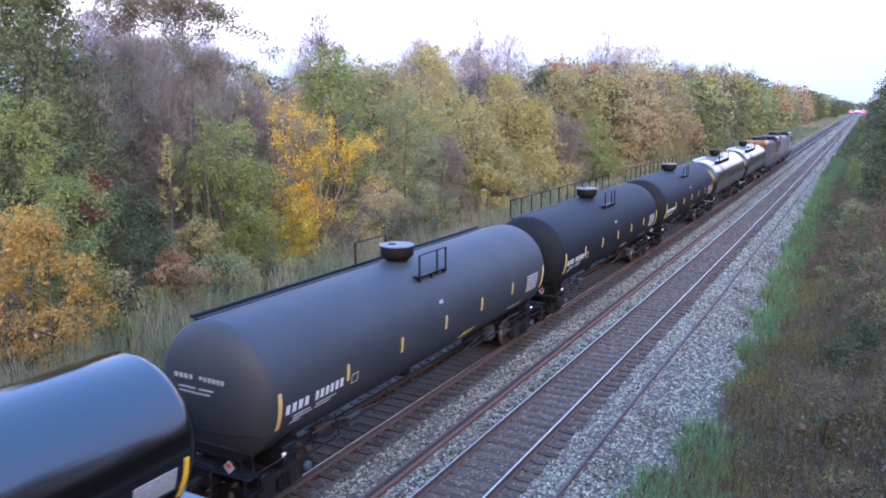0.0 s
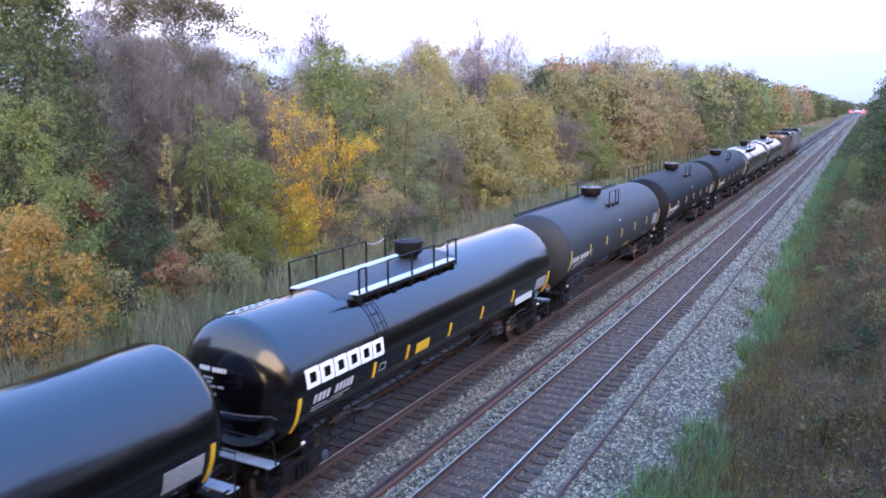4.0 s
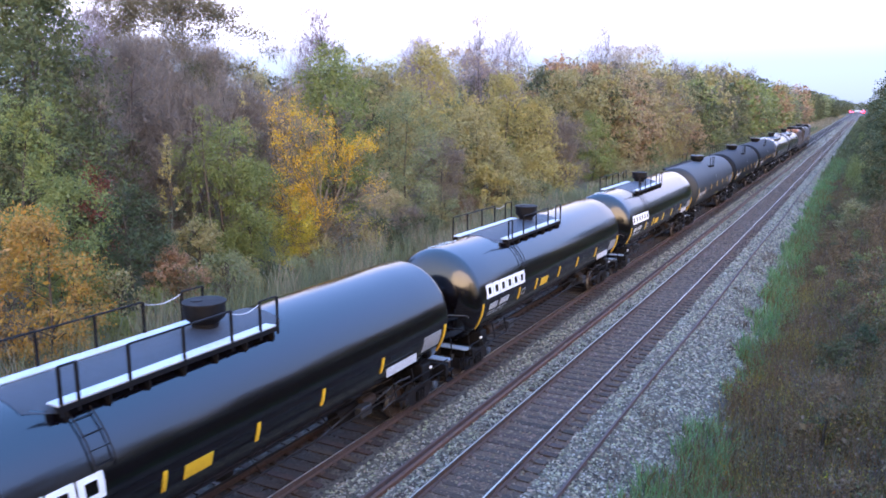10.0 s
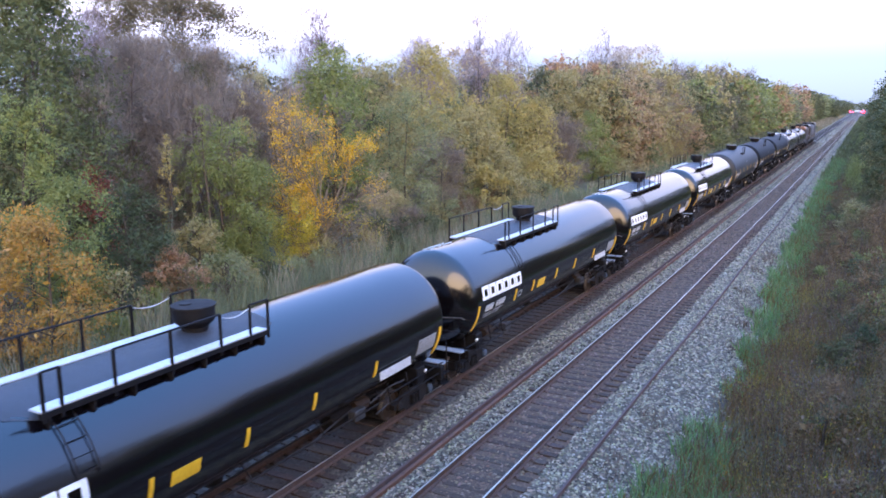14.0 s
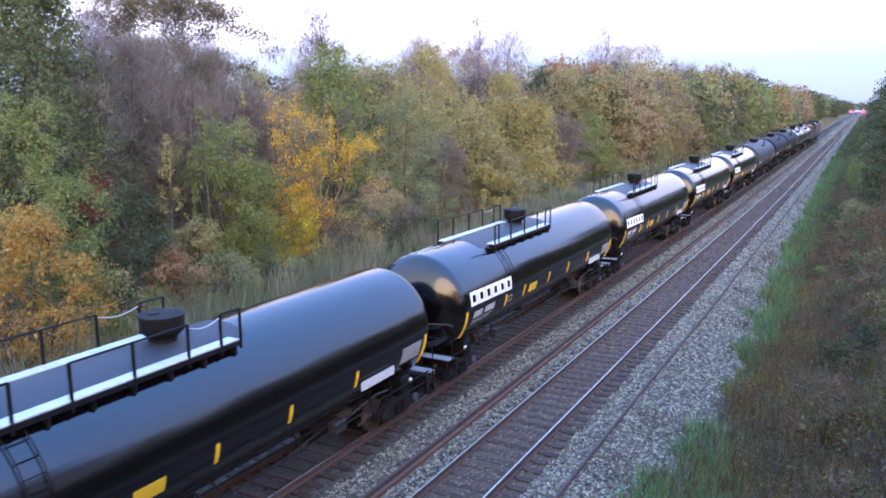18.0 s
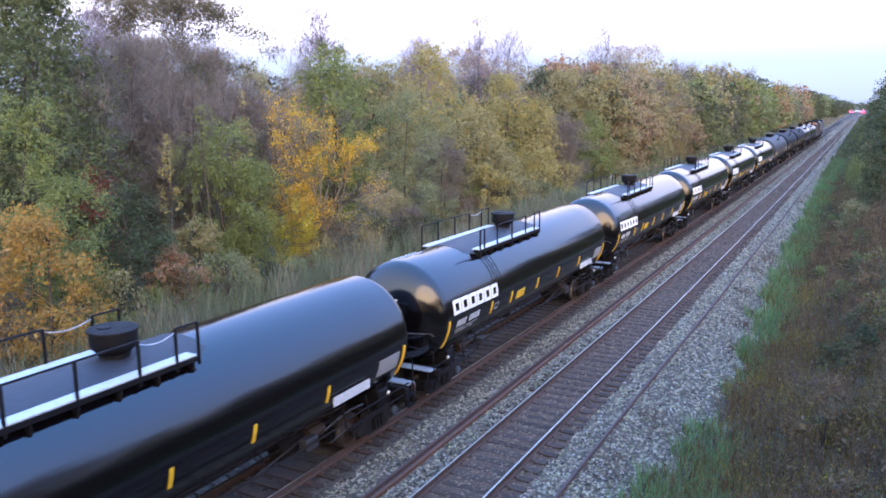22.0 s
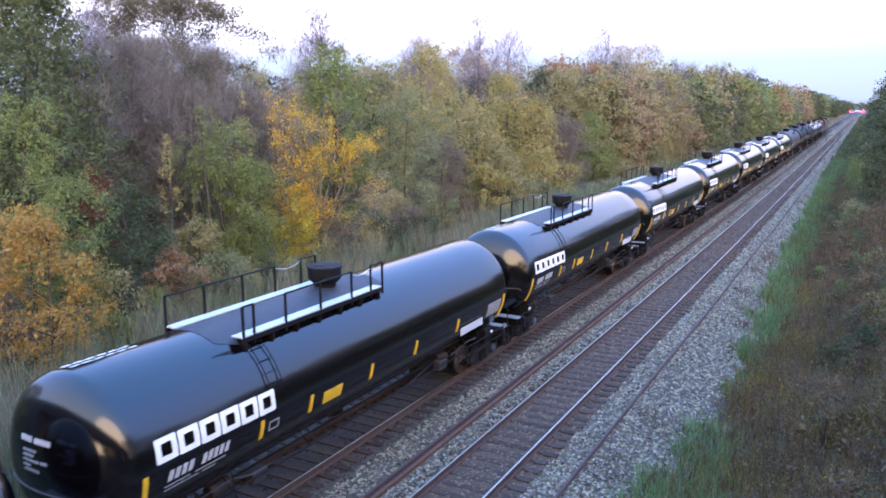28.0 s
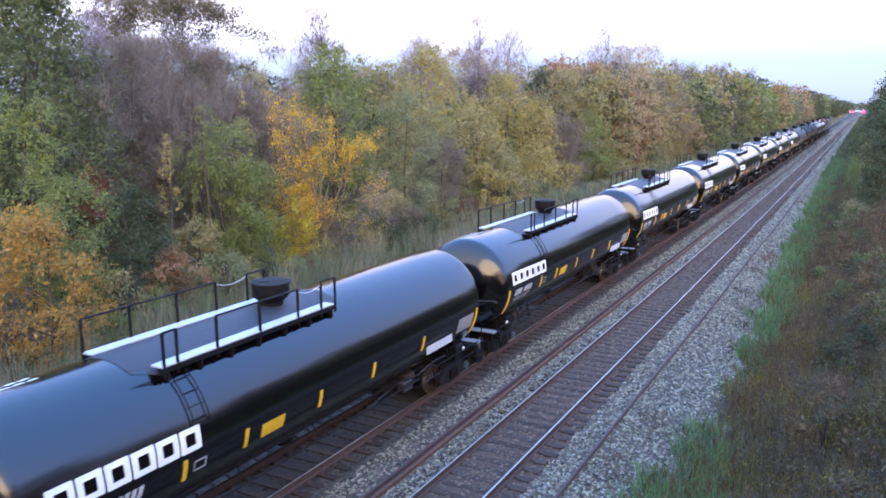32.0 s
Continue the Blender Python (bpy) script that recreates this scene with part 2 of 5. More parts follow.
def lathe(bm, profile, n=24, axis="z", m=None):
    """Turns a profile of (radius, height) about an axis."""
    rings = []
    made = []
    for r, h in profile:
        ring = []
        for k in range(n):
            a = k * math.tau / n
            c, s_ = r * math.cos(a), r * math.sin(a)
            co = (c, s_, h) if axis == "z" else ((h, c, s_) if axis == "x" else (s_, h, c))
            ring.append(bm.verts.new(co))
        rings.append(ring)
        made += ring
    for u, v in zip(rings, rings[1:]):
        for k in range(n):
            bm.faces.new((u[k], u[(k + 1) % n], v[(k + 1) % n], v[k]))
    bm.faces.new(rings[0][::-1])
    bm.faces.new(rings[-1])
    if m is not None:
        bmesh.ops.transform(bm, matrix=m, verts=made)
    return bm


def sweep(name, section, ys, x0, material, parent=None, closed=True, z0=0.0, drift=None):
    """Extrudes a cross-section of (x, z) along the railway's line."""
    k = len(section)
    verts, faces = [], []
    for y in ys:
        o = bend(y) + x0 + (drift(y) if drift else 0.0)
        verts += [(o + x, y, z0 + z) for x, z in section]
    for i in range(len(ys) - 1):
        for j in range(k if closed else k - 1):
            a, b = i * k + j, i * k + (j + 1) % k
            faces.append((a, b, b + k, a + k))
    if closed:
        faces.append(tuple(range(k)))
        faces.append(tuple(range((len(ys) - 1) * k, len(ys) * k))[::-1])
    return mesh_ob(name, verts, faces, material, parent)


LINE = [-200, -160, -120, -90] + [-60 + 5 * i for i in range(26)] + [70 + 10 * i for i in range(30)] + [370 + 25 * i for i in range(40)]

# ---------------------------------------------------------------- ground and railway
def ground_z(x, y):
    """Height of the ground sheet across the railway: a ditch on the left, a low bank on the right."""
    x -= bend(y)
    keys = ((-3000, 1.0), (-60, 0.2), (-22, -0.7), (-14, -1.1), (-8, -1.55), (-5, -1.35), (-3, -1.05), (9.2, -1.02), (10.8, -0.75),
            (14, 0.3), (19, 1.6), (30, 2.0), (3000, 3.0))
    for (a, p), (b, q) in zip(keys, keys[1:]):
        if x <= b:
            z = p + (q - p) * (x - a) / (b - a)
            break
    rough = 0.0 if -4 < x < 9.2 else 0.22
    return z + rough * noise.noise((x * 0.23, y * 0.23, 0.0))


def build_ground():
    xs = [-3000, -1200, -500, -200, -100, -60] + [-40 + 1.5 * i for i in range(24)] + [-4, -3] + [9.2 + i for i in range(12)] + [22, 26, 32, 45, 70, 150, 400, 1200, 3000]
    ys = [-600, -200, -100] + [-60 + 3 * i for i in range(50)] + [95 + 8 * i for i in range(20)] + [270 + 40 * i for i in range(20)] + [1200, 1600, 2400, 4500]
    verts = [(x + bend(y), y, ground_z(x + bend(y), y)) for y in ys for x in xs]
    k = len(xs)
    faces = [(j * k + i, j * k + i + 1, (j + 1) * k + i + 1, (j + 1) * k + i) for j in range(len(ys) - 1) for i in range(k - 1)]
    tagged(mesh_ob("ground", verts, faces, M["soil"], smooth=True), "brown-green earth and dead grass beside the railway", "ground", kind="structure")


build_ground()
BED = ((-3.9, -1.15), (-3.2, -0.85), (-2.2, -0.33), (-1.45, -0.24), (1.45, -0.24), (2.1, -0.34), (2.6, -0.34), (3.0, -0.25), (6.1, -0.25), (6.8, -0.34),
       (7.6, -0.62), (8.6, -0.93), (9.1, -1.0), (9.2, -1.2), (-4.0, -1.3))
bed = tagged(sweep("ballast_bed", BED[::-1], LINE, 0.0, M["ballast"]), "grey crushed-stone ballast under two railway tracks", "ballast", kind="structure")
RAIL = ((-0.07, -0.18), (0.07, -0.18), (0.07, -0.165), (0.012, -0.14), (0.01, -0.05), (0.036, -0.036), (0.037, -0.006), (0.028, -0.001),
        (-0.028, -0.001), (-0.037, -0.006), (-0.036, -0.036), (-0.01, -0.05), (-0.012, -0.14), (-0.07, -0.165))
HEAD = ((-0.022, -0.012), (0.022, -0.012), (0.022, 0.0), (-0.022, 0.0))


def build_track(x0, label, dirty):
    track = thing("railway_track", label, "railway track", kind="structure")
    for s in (-1, 1):
        r = sweep("rail", RAIL, LINE, x0 + s * 0.7535, M["rail_side"], track)
        sweep("running_surface", HEAD, LINE, x0 + s * 0.7535, M["rail_top"], r)
    top = -0.205 if dirty else -0.236
    if dirty:
        sweep("fouled_edge", ((0.96, -0.27), (1.36, -0.27), (1.3, -0.236), (0.96, -0.236)), LINE, x0, M["dirt"], track)
    # brown dirt on the right track; on the left, painted under-train shade
    sweep("fouled_bed", ((-1.0, -0.25), (0.95, -0.25), (0.9, top), (-0.95, top)), LINE, x0, M["dirt" if dirty else "shaded_dirt"], track)
    return track


track_left = build_track(0.0, "used railway track with dark wooden ties on ballast", False)
track_right = build_track(4.42, "empty railway track with polished rails and brown ties", True)


def loose_rail(name, x0, z0, lean, material, label, drift=None, size=1.0):
    c, s = math.cos(radians(lean)), math.sin(radians(lean))
    t = thing(name, label, "rail")
    for piece, corners in (("rail_base", RAIL[:5] + RAIL[11:]), ("rail_head", RAIL[4:12])):
        sec = [(x * c - z * s, x * s + z * c) for x, z in ((a * size, (b + 0.09) * size) for a, b in corners)]
        sweep(piece, sec, LINE, x0, material, t, z0=z0, drift=drift)


loose_rail("spare_rail", 2.50, -0.245, 4, M["dark_rail"], "dark rusted spare rail lying on the ballast", lambda y: -0.0035 * max(0, min(y, 80) - 14))
loose_rail("spare_rail", 2.72, -0.250, -6, M["rust_rail"], "orange rusted spare rail lying beside another", lambda y: -0.0035 * max(0, min(y, 80) - 14))
loose_rail("spare_rail", 6.55, -0.262, 12, M["dark_rail"], "thin dark spare rail lying on the ballast shoulder", lambda y: 0.03 * math.sin(y * 0.21), 1.05)


# ---------------------------------------------------------------- tank cars
R_TANK, Z_TANK, HALF = 1.64, 2.63, 7.78


def on_tank(y, z, out=0.006, side=1, r=None):
    r = R_TANK + 0.012 if r is None else r
    dz = z - Z_TANK
    x = math.sqrt(max(0.0, r * r - dz * dz))
    k = (r + out) / r
    return (side * x * k, y, Z_TANK + dz * k)


def patch(bm, y0, y1, z0, z1, slant=0.0, n=4, out=0.006, thick=0.012, side=1):
    """A thin plate bent to the tank's side, sheared by slant metres from bottom to top."""
    a, b = [], []
    for i in range(n + 1):
        f = i / n
        z = z0 + (z1 - z0) * f
        for row, o in ((a, out), (b, out - thick)):
            row.append((bm.verts.new(on_tank(y0 + slant * f, z, o, side)), bm.verts.new(on_tank(y1 + slant * f, z, o, side))))
    for i in range(n):
        (p, q), (s, t) = a[i], a[i + 1]
        bm.faces.new((p, q, t, s))
        (p2, q2), (s2, t2) = b[i], b[i + 1]
        bm.faces.new((p, s, s2, p2))
        bm.faces.new((q, q2, t2, t))
    bm.faces.new((a[0][0], b[0][0], b[0][1], a[0][1]))
    bm.faces.new((a[n][0], a[n][1], b[n][1], b[n][0]))
    return bm


def sharp(bm, deg=38):
    bm.normal_update()
    for e in bm.edges:
        if len(e.link_faces) == 2 and e.calc_face_angle(0) > radians(deg):
            e.smooth = False
    return bm


def wheelset(parent, y):
    bm = bmesh.new()
    for s in (-1, 1):
        prof = [(0.10, 0.60), (0.17, 0.66), (0.20, 0.70), (0.38, 0.705), (0.40, 0.685), (0.478, 0.69), (0.483, 0.705), (0.462, 0.722), (0.457, 0.80), (0.45, 0.825), (0.40, 0.825), (0.38, 0.78), (0.20, 0.76), (0.17, 0.80), (0.10, 0.83)]
        lathe(bm, [(r, s * h) for r, h in prof], 28, "x")
    lathe(bm, [(0.085, -1.12), (0.085, 1.12)], 12, "x")
    for f in bm.faces:                           # the worn bright tread
        if all(math.hypot(v.co.y, v.co.z) > 0.444 for v in f.verts) and abs(f.calc_center_median().x) > 0.715:
            f.material_index = 1
    w = part("wheelset", sharp(bm), [M["wheel"], M["tread"]], parent, "brown steel wheels on one axle", smooth=True)
    w.matrix_basis = pose(0, y, 0.457)
    return w


def truck(parent, y):
    """A three-piece freight truck."""
    bm = bmesh.new()
    add_box(bm, -1.05, 1.05, -0.22, 0.22, 0.42, 0.80, 0.04)
    lathe(bm, [(0.2, 0.80), (0.2, 0.95)], 16)
    t = part("truck", bm, M["grime"], parent, "grimy cast-steel freight truck")
    t.matrix_basis = pose(0, y, 0)
    for s in (-1, 1):
        bm = bmesh.new()
        x0, x1 = (0.94, 1.10) if s > 0 else (-1.10, -0.94)
        out = ((-1.12, 0.56), (-1.12, 0.42), (-1.02, 0.36), (-0.72, 0.36), (-0.42, 0.20), (0.42, 0.20), (0.72, 0.36), (1.02, 0.36), (1.12, 0.42), (1.12, 0.56),
               (0.72, 0.60), (0.46, 0.82), (-0.46, 0.82), (-0.72, 0.60))
        a = [bm.verts.new((x0, p, q)) for p, q in out]
        b = [bm.verts.new((x1, p, q)) for p, q in out]
        bm.faces.new(a[::-1])
        bm.faces.new(b)
        for i in range(len(out)):
            j = (i + 1) % len(out)
            bm.faces.new((a[i], a[j], b[j], b[i]))
        part("side_frame", bm, M["grime"], t)
        for k in (-0.16, 0.0, 0.16):
            part("spring", lathe(bmesh.new(), [(0.07, 0.30), (0.07, 0.60)], 10, m=Matrix.Translation((s * 1.13, k, 0))), M["black"], t)
        for k in (-0.87, 0.87):
            bm = bmesh.new()
            lathe(bm, [(0.13, s * 1.0), (0.13, s * 1.16), (0.10, s * 1.19), (0.04, s * 1.2)], 14, "x", Matrix.Translation((0, k, 0.457)))
            part("bearing_cap", bm, M["bearing"] if k * s > 0 else M["grime"], t, "blue-grey bearing cap")
    bm = bmesh.new()
    for k in (-0.45, 0.45):
        add_tube(bm, [(-0.8, k, 0.42), (0.8, k, 0.42)], 0.05)
    part("brake_beam", bm, M["grime"], t)
    return t, [wheelset(t, k) for k in (-0.87, 0.87)]


def railing(car, x, posts, z0, z1, rails, name="railing"):
    bm = bmesh.new()
    for a, b in rails:
        add_tube(bm, [(x, a, z1), (x, b, z1)], 0.021, 6)
    top = part("top_rail", bm, M["black"], car)
    for y in posts:
        bm = bmesh.new()
        add_box(bm, x - 0.022, x + 0.022, y - 0.03, y + 0.03, z0 - 0.1, z1, 0.006)
        part("railing_post", bm, M["black"], car)
    return top


def letter_ring(bm, y, w, z0, z1, b, side=1):
    """One plain white frame of a mark."""
    patch(bm, y, y + w, z0, z0 + b, 0, 2, side=side)
    patch(bm, y, y + w, z1 - b, z1, 0, 2, side=side)
    for k in (0, w - b):
        patch(bm, y + k, y + k + b, z0 + b, z1 - b, 0, 3, side=side)
    bmesh.ops.remove_doubles(bm, verts=bm.verts, dist=0.0005)
    return bm


def tank_car(kind):
    """kind: 'gloss' (new black car with wide white mark), 'plain' (the same without marks), 'matte' (charcoal car), 'dark' (dark car with a long top rail)."""
    shiny = kind in ("gloss", "plain")
    label = {"gloss": "glossy black railway tank car with white mark and yellow strips",
             "plain": "glossy black railway tank car without marks, brown reflection in its colour",
             "matte": "weathered charcoal railway tank car with yellow strips",
             "dark": "dull dark railway tank car with long top railing"}[kind]
    global R_TANK, Z_TANK
    R_TANK, Z_TANK = (1.64, 2.63) if shiny else (1.65, 2.68)
    car = thing("tank_car", label, "tank car", "tank cars of the train")
    skin = {"gloss": M["tank"], "plain": M["tank_plain"], "matte": M["tank_matte"], "dark": M["tank_dark"]}[kind]
    bm = bmesh.new()
    rj = R_TANK + 0.012
    rings = [-HALF + 2 * HALF * i / 12 for i in range(13)]
    prof = [(R_TANK - 0.03, -HALF), (rj - 0.001, -HALF)] + [(rj, y) for y in [-HALF + 0.012] + rings[1:-1] + [HALF - 0.012]] + [(rj - 0.001, HALF), (R_TANK - 0.03, HALF)]
    lathe(bm, prof, 96 if shiny else 72, "y", Matrix.Translation((0, 0, Z_TANK)))
    part("tank", sharp(bm), skin, car, smooth=True)
    for s in (-1, 1):
        bm = bmesh.new()
        gloss_ = shiny
        rr, depth = (rj - 0.001, 0.80 if gloss_ else 0.62)
        prof = [(rr, s * (HALF - 0.02)), (rr, s * (HALF + 0.02))] + [(rr * math.cos(a), s * (HALF + 0.02 + depth * math.sin(a))) for a in [radians(d) for d in (4, 8, 13, 20, 30, 40, 50, 60, 70, 80, 88)]]
        lathe(bm, prof, 96 if gloss_ else 72, "y", Matrix.Translation((0, 0, Z_TANK)))
        bmesh.ops.recalc_face_normals(bm, faces=bm.faces)
        part("tank_head", sharp(bm), skin, car, smooth=True)
        # stub sill, bolster, coupler
        bm = bmesh.new()
        add_box(bm, -0.32, 0.32, min(s * 5.6, s * 8.55), max(s * 5.6, s * 8.55), 0.72, 1.12, 0.02)
        part("stub_sill", bm, M["grime"], car)
        bm = bmesh.new()
        add_box(bm, -1.35, 1.35, s * 7.1 - 0.25, s * 7.1 + 0.25, 0.93, 1.42, 0.03)
        part("body_bolster", bm, M["black"], car)
        bm = bmesh.new()
        add_box(bm, -0.08, 0.08, min(s * 8.5, s * 8.95), max(s * 8.5, s * 8.95), 0.76, 0.94, 0.02)
        add_box(bm, -0.17, 0.15, min(s * 8.8, s * 9.05), max(s * 8.8, s * 9.05), 0.72, 1.0, 0.05)
        part("coupler", bm, M["grime"], car)
        bm = bmesh.new()
        add_box(bm, -1.5, 1.5, s * 8.12 - 0.1, s * 8.12 + 0.1, 0.74, 1.13, 0.02)
        part("end_sill", bm, M["black"], car)
        bm = bmesh.new()
        add_box(bm, 0.42, 1.1, s * 8.3 - 0.08, s * 8.3 + 0.08, 0.42, 0.76, 0.03)
        add_tube(bm, [(-1.3, s * 8.35, 0.62), (-0.2, s * 8.35, 0.58), (0.5, s * 8.35, 0.66)], 0.035, 6)
        part("uncoupling_gear", bm, M["black"], car)
        # end platform, steps, end railing
        bm = bmesh.new()
        add_box(bm, -1.45, 1.45, s * 8.42 - 0.17, s * 8.42 + 0.17, 1.14, 1.18, 0.01)
        part("end_platform", bm, M["platform"] if shiny else M["black"], car, "galvanised crossover platform")
        for side in (-1, 1):
            bm = bmesh.new()
            for z in (0.50, 0.82):
                add_box(bm, side * 1.38 - 0.1, side * 1.38 + 0.1, s * 8.42 - 0.2, s * 8.42 + 0.2, z, z + 0.03, 0.005)
            for k in (-0.2, 0.2):
                add_box(bm, side * 1.38 - 0.02, side * 1.38 + 0.02, s * 8.42 + k - 0.02, s * 8.42 + k + 0.02, 0.5, 1.15)
            part("sill_step", bm, M["black"], car)
        bm = bmesh.new()
        ye = s * 8.66
        add_tube(bm, [(-1.48, ye - s * 0.25, 1.16), (-1.46, ye - s * 0.2, 1.75), (-1.3, ye, 1.86), (1.3, ye, 1.86), (1.46, ye - s * 0.2, 1.75), (1.48, ye - s * 0.25, 1.16)], 0.02, 6)
        part("end_railing", bm, M["black"], car)
        edge_z = 2.235 if gloss_ else 1.95       # pale bar across the head
        drop = (edge_z - Z_TANK) ** 2
        rim = [(x, s * (HALF + 0.026 + (depth + 0.006) * math.sqrt(max(0.0, 1 - (x * x + drop) / (rr + 0.006) ** 2))), edge_z) for x in [-1.28 + 0.16 * k for k in range(17)]]
        rim = [(-1.36, rim[0][1] - s * 0.1, edge_z - 0.1)] + rim + [(1.36, rim[-1][1] - s * 0.1, edge_z - 0.1)]
        part("head_rail", add_tube(bmesh.new(), rim, 0.012, 6), M["pale_bar"] if gloss_ else M["black"], car, "thin bar across the tank's end")
        # yellow strips that curve round the shell's ends
        for side in () if kind == "plain" else (-1, 1):
            bm = bmesh.new()
            patch(bm, s * 7.72 - 0.055, s * 7.72 + 0.055, *((1.66, 2.52) if shiny else (2.02, 2.86)), 0.0, 8, 0.02, 0.02, side)
            part("yellow_strip", bm, M["yellow" if kind == "gloss" else "old_yellow"], car, "yellow reflective strip")
        # axle-side saddle plates
        bm = bmesh.new()
        prof = [(-1.2, 1.42), (1.2, 1.42), (1.3, 1.65), (-1.3, 1.65)]
        a = [bm.verts.new((x, s * 7.1 - 0.2, z)) for x, z in prof]
        b = [bm.verts.new((x, s * 7.1 + 0.2, z)) for x, z in prof]
        bm.faces.new(a)
        bm.faces.new(b[::-1])
        for i in range(4):
            bm.faces.new((a[i], b[i], b[(i + 1) % 4], a[(i + 1) % 4]))
        part("saddle", bm, M["black"], car)
    for side in (-1, 1):
        for y in () if kind == "plain" else (-4.65, -2.98, -0.48, 1.77, 4.32) if shiny else (-5.18, -2.66, -0.12, 2.34, 4.83):
            bm = bmesh.new()
            y = y if side > 0 else -y
            patch(bm, y - 0.05, y + 0.05, *((2.04, 2.46) if shiny else (2.36, 2.77)), 0.0, 3, 0.02, 0.02, side)
            part("yellow_strip", bm, M["yellow" if kind == "gloss" else "old_yellow"], car, "yellow reflective strip")
    # piping along the sill side, brake rigging
    bm = bmesh.new()
    for side in (-1, 1):
        add_tube(bm, [(side * 0.55, -6.2, 0.86), (side * 0.55, 6.2, 0.86)], 0.035)
    part("brake_pipe", bm, M["grime"], car)
    bm = bmesh.new()
    lathe(bm, [(0.22, -0.55), (0.24, -0.5), (0.24, 0.5), (0.22, 0.55)], 14, "y", Matrix.Translation((0.4, 4.3, 0.72)))
    part("air_reservoir", bm, M["grime"], car)
    for s in (-1, 1):                            # brake gear beside the stub sills
        bm = bmesh.new()
        lathe(bm, [(0.15, -0.3), (0.17, -0.26), (0.17, 0.26), (0.15, 0.3)], 14, "y", Matrix.Translation((0.6, s * 5.0, 0.85)))
        part("brake_cylinder", bm, M["wheel"], car, "brown brake cylinder")
        bm = bmesh.new()
        add_tube(bm, [(0.6, s * 4.7, 0.85), (0.8, s * 2.5, 0.72), (0.8, s * 1.2, 0.72)], 0.03, 6)
        part("brake_rod", bm, M["brake_grey"], car)
        bm = bmesh.new()
        add_box(bm, 0.9, 1.15, min(s * 4.0, s * 4.5), max(s * 4.0, s * 4.5), 0.78, 1.08, 0.03)
        part("valve_box", bm, M["brake_grey"], car, "valve casing in lighter grey, as if lit")
        bm = bmesh.new()
        add_tube(bm, [(1.3, s * 6.2, 1.3), (1.32, s * 5.6, 1.36), (1.28, s * 5.2, 1.3), (1.2, s * 4.6, 1.12)], 0.026, 6)
        add_tube(bm, [(1.2, s * 6.0, 0.78), (1.25, s * 5.4, 0.84), (1.2, s * 4.9, 0.72)], 0.024, 6)
        part("brake_pipe", bm, M["brake_grey"], car)
        part("bolster_tag", add_box(bmesh.new(), 1.33, 1.40, s * 7.32 - 0.05, s * 7.32 + 0.05, 1.16, 1.29, 0.015), M["white"], car, "small white tag on the bolster's end")
        for side in (-1, 1):
            bm = bmesh.new()
            for z in (0.95, 1.22):
                add_tube(bm, [(side * 1.42, s * 8.3, z), (side * 1.42, s * 5.3, z)], 0.024, 6)
            for y in (5.3, 6.3, 7.3):
                add_tube(bm, [(side * 1.42, s * y, 0.95), (side * 1.3, s * y, 1.5)], 0.022, 6)
            part("side_rail", bm, M["black"], car)
    for side in (-1, 1):                         # long pipe under each flank
        bm = bmesh.new()
        add_tube(bm, [(side * 1.22, -5.6, 1.0), (side * 1.22, 5.6, 1.0)], 0.024, 6)
        for y in (-5.2, -2.6, 0.0, 2.6, 5.2):
            add_tube(bm, [(side * 1.22, y, 1.0), (side * 0.9, y, 1.32)], 0.016, 5)
        part("flank_pipe", bm, M["grime"], car)
    bm = bmesh.new()
    lathe(bm, [(0.20, 0.62), (0.26, 0.68), (0.26, 1.0)], 16)
    part("bottom_outlet", bm, M["grime"], car)
    wheels = []
    for s in (-1, 1):
        _, w = truck(car, s * 7.1)
        wheels += w
    (top_gloss if shiny else top_plain)(car, kind)
    return car


def hatch(car, y, r, z0, z1):
    bm = bmesh.new()
    lathe(bm, [(r * 0.62, z0 - 0.2), (r * 0.66, z0 + 0.10), (r * 0.96, z0 + 0.22), (r, z0 + 0.26), (r, z1 - 0.03)], 28, m=Matrix.Translation((0, y, 0)))
    h = part("hatch_housing", sharp(bm), M["black"], car, "round black fittings housing", smooth=True)
    bm = bmesh.new()
    lathe(bm, [(r + 0.03, z1 - 0.035), (r + 0.03, z1), (r - 0.05, z1 + 0.015)], 28, m=Matrix.Translation((0, y, 0)))
    lid = part("lid", sharp(bm), M["hatch_lid" if r < 0.5 else "lid_grey"], h, "flat round lid", smooth=True)
    bm = bmesh.new()
    lathe(bm, [(0.13, z1 + 0.01), (0.13, z1 + 0.035)], 16, m=Matrix.Translation((-0.1, y - 0.12, 0)))
    part("valve_opening", bm, M["black"], h)
    return h


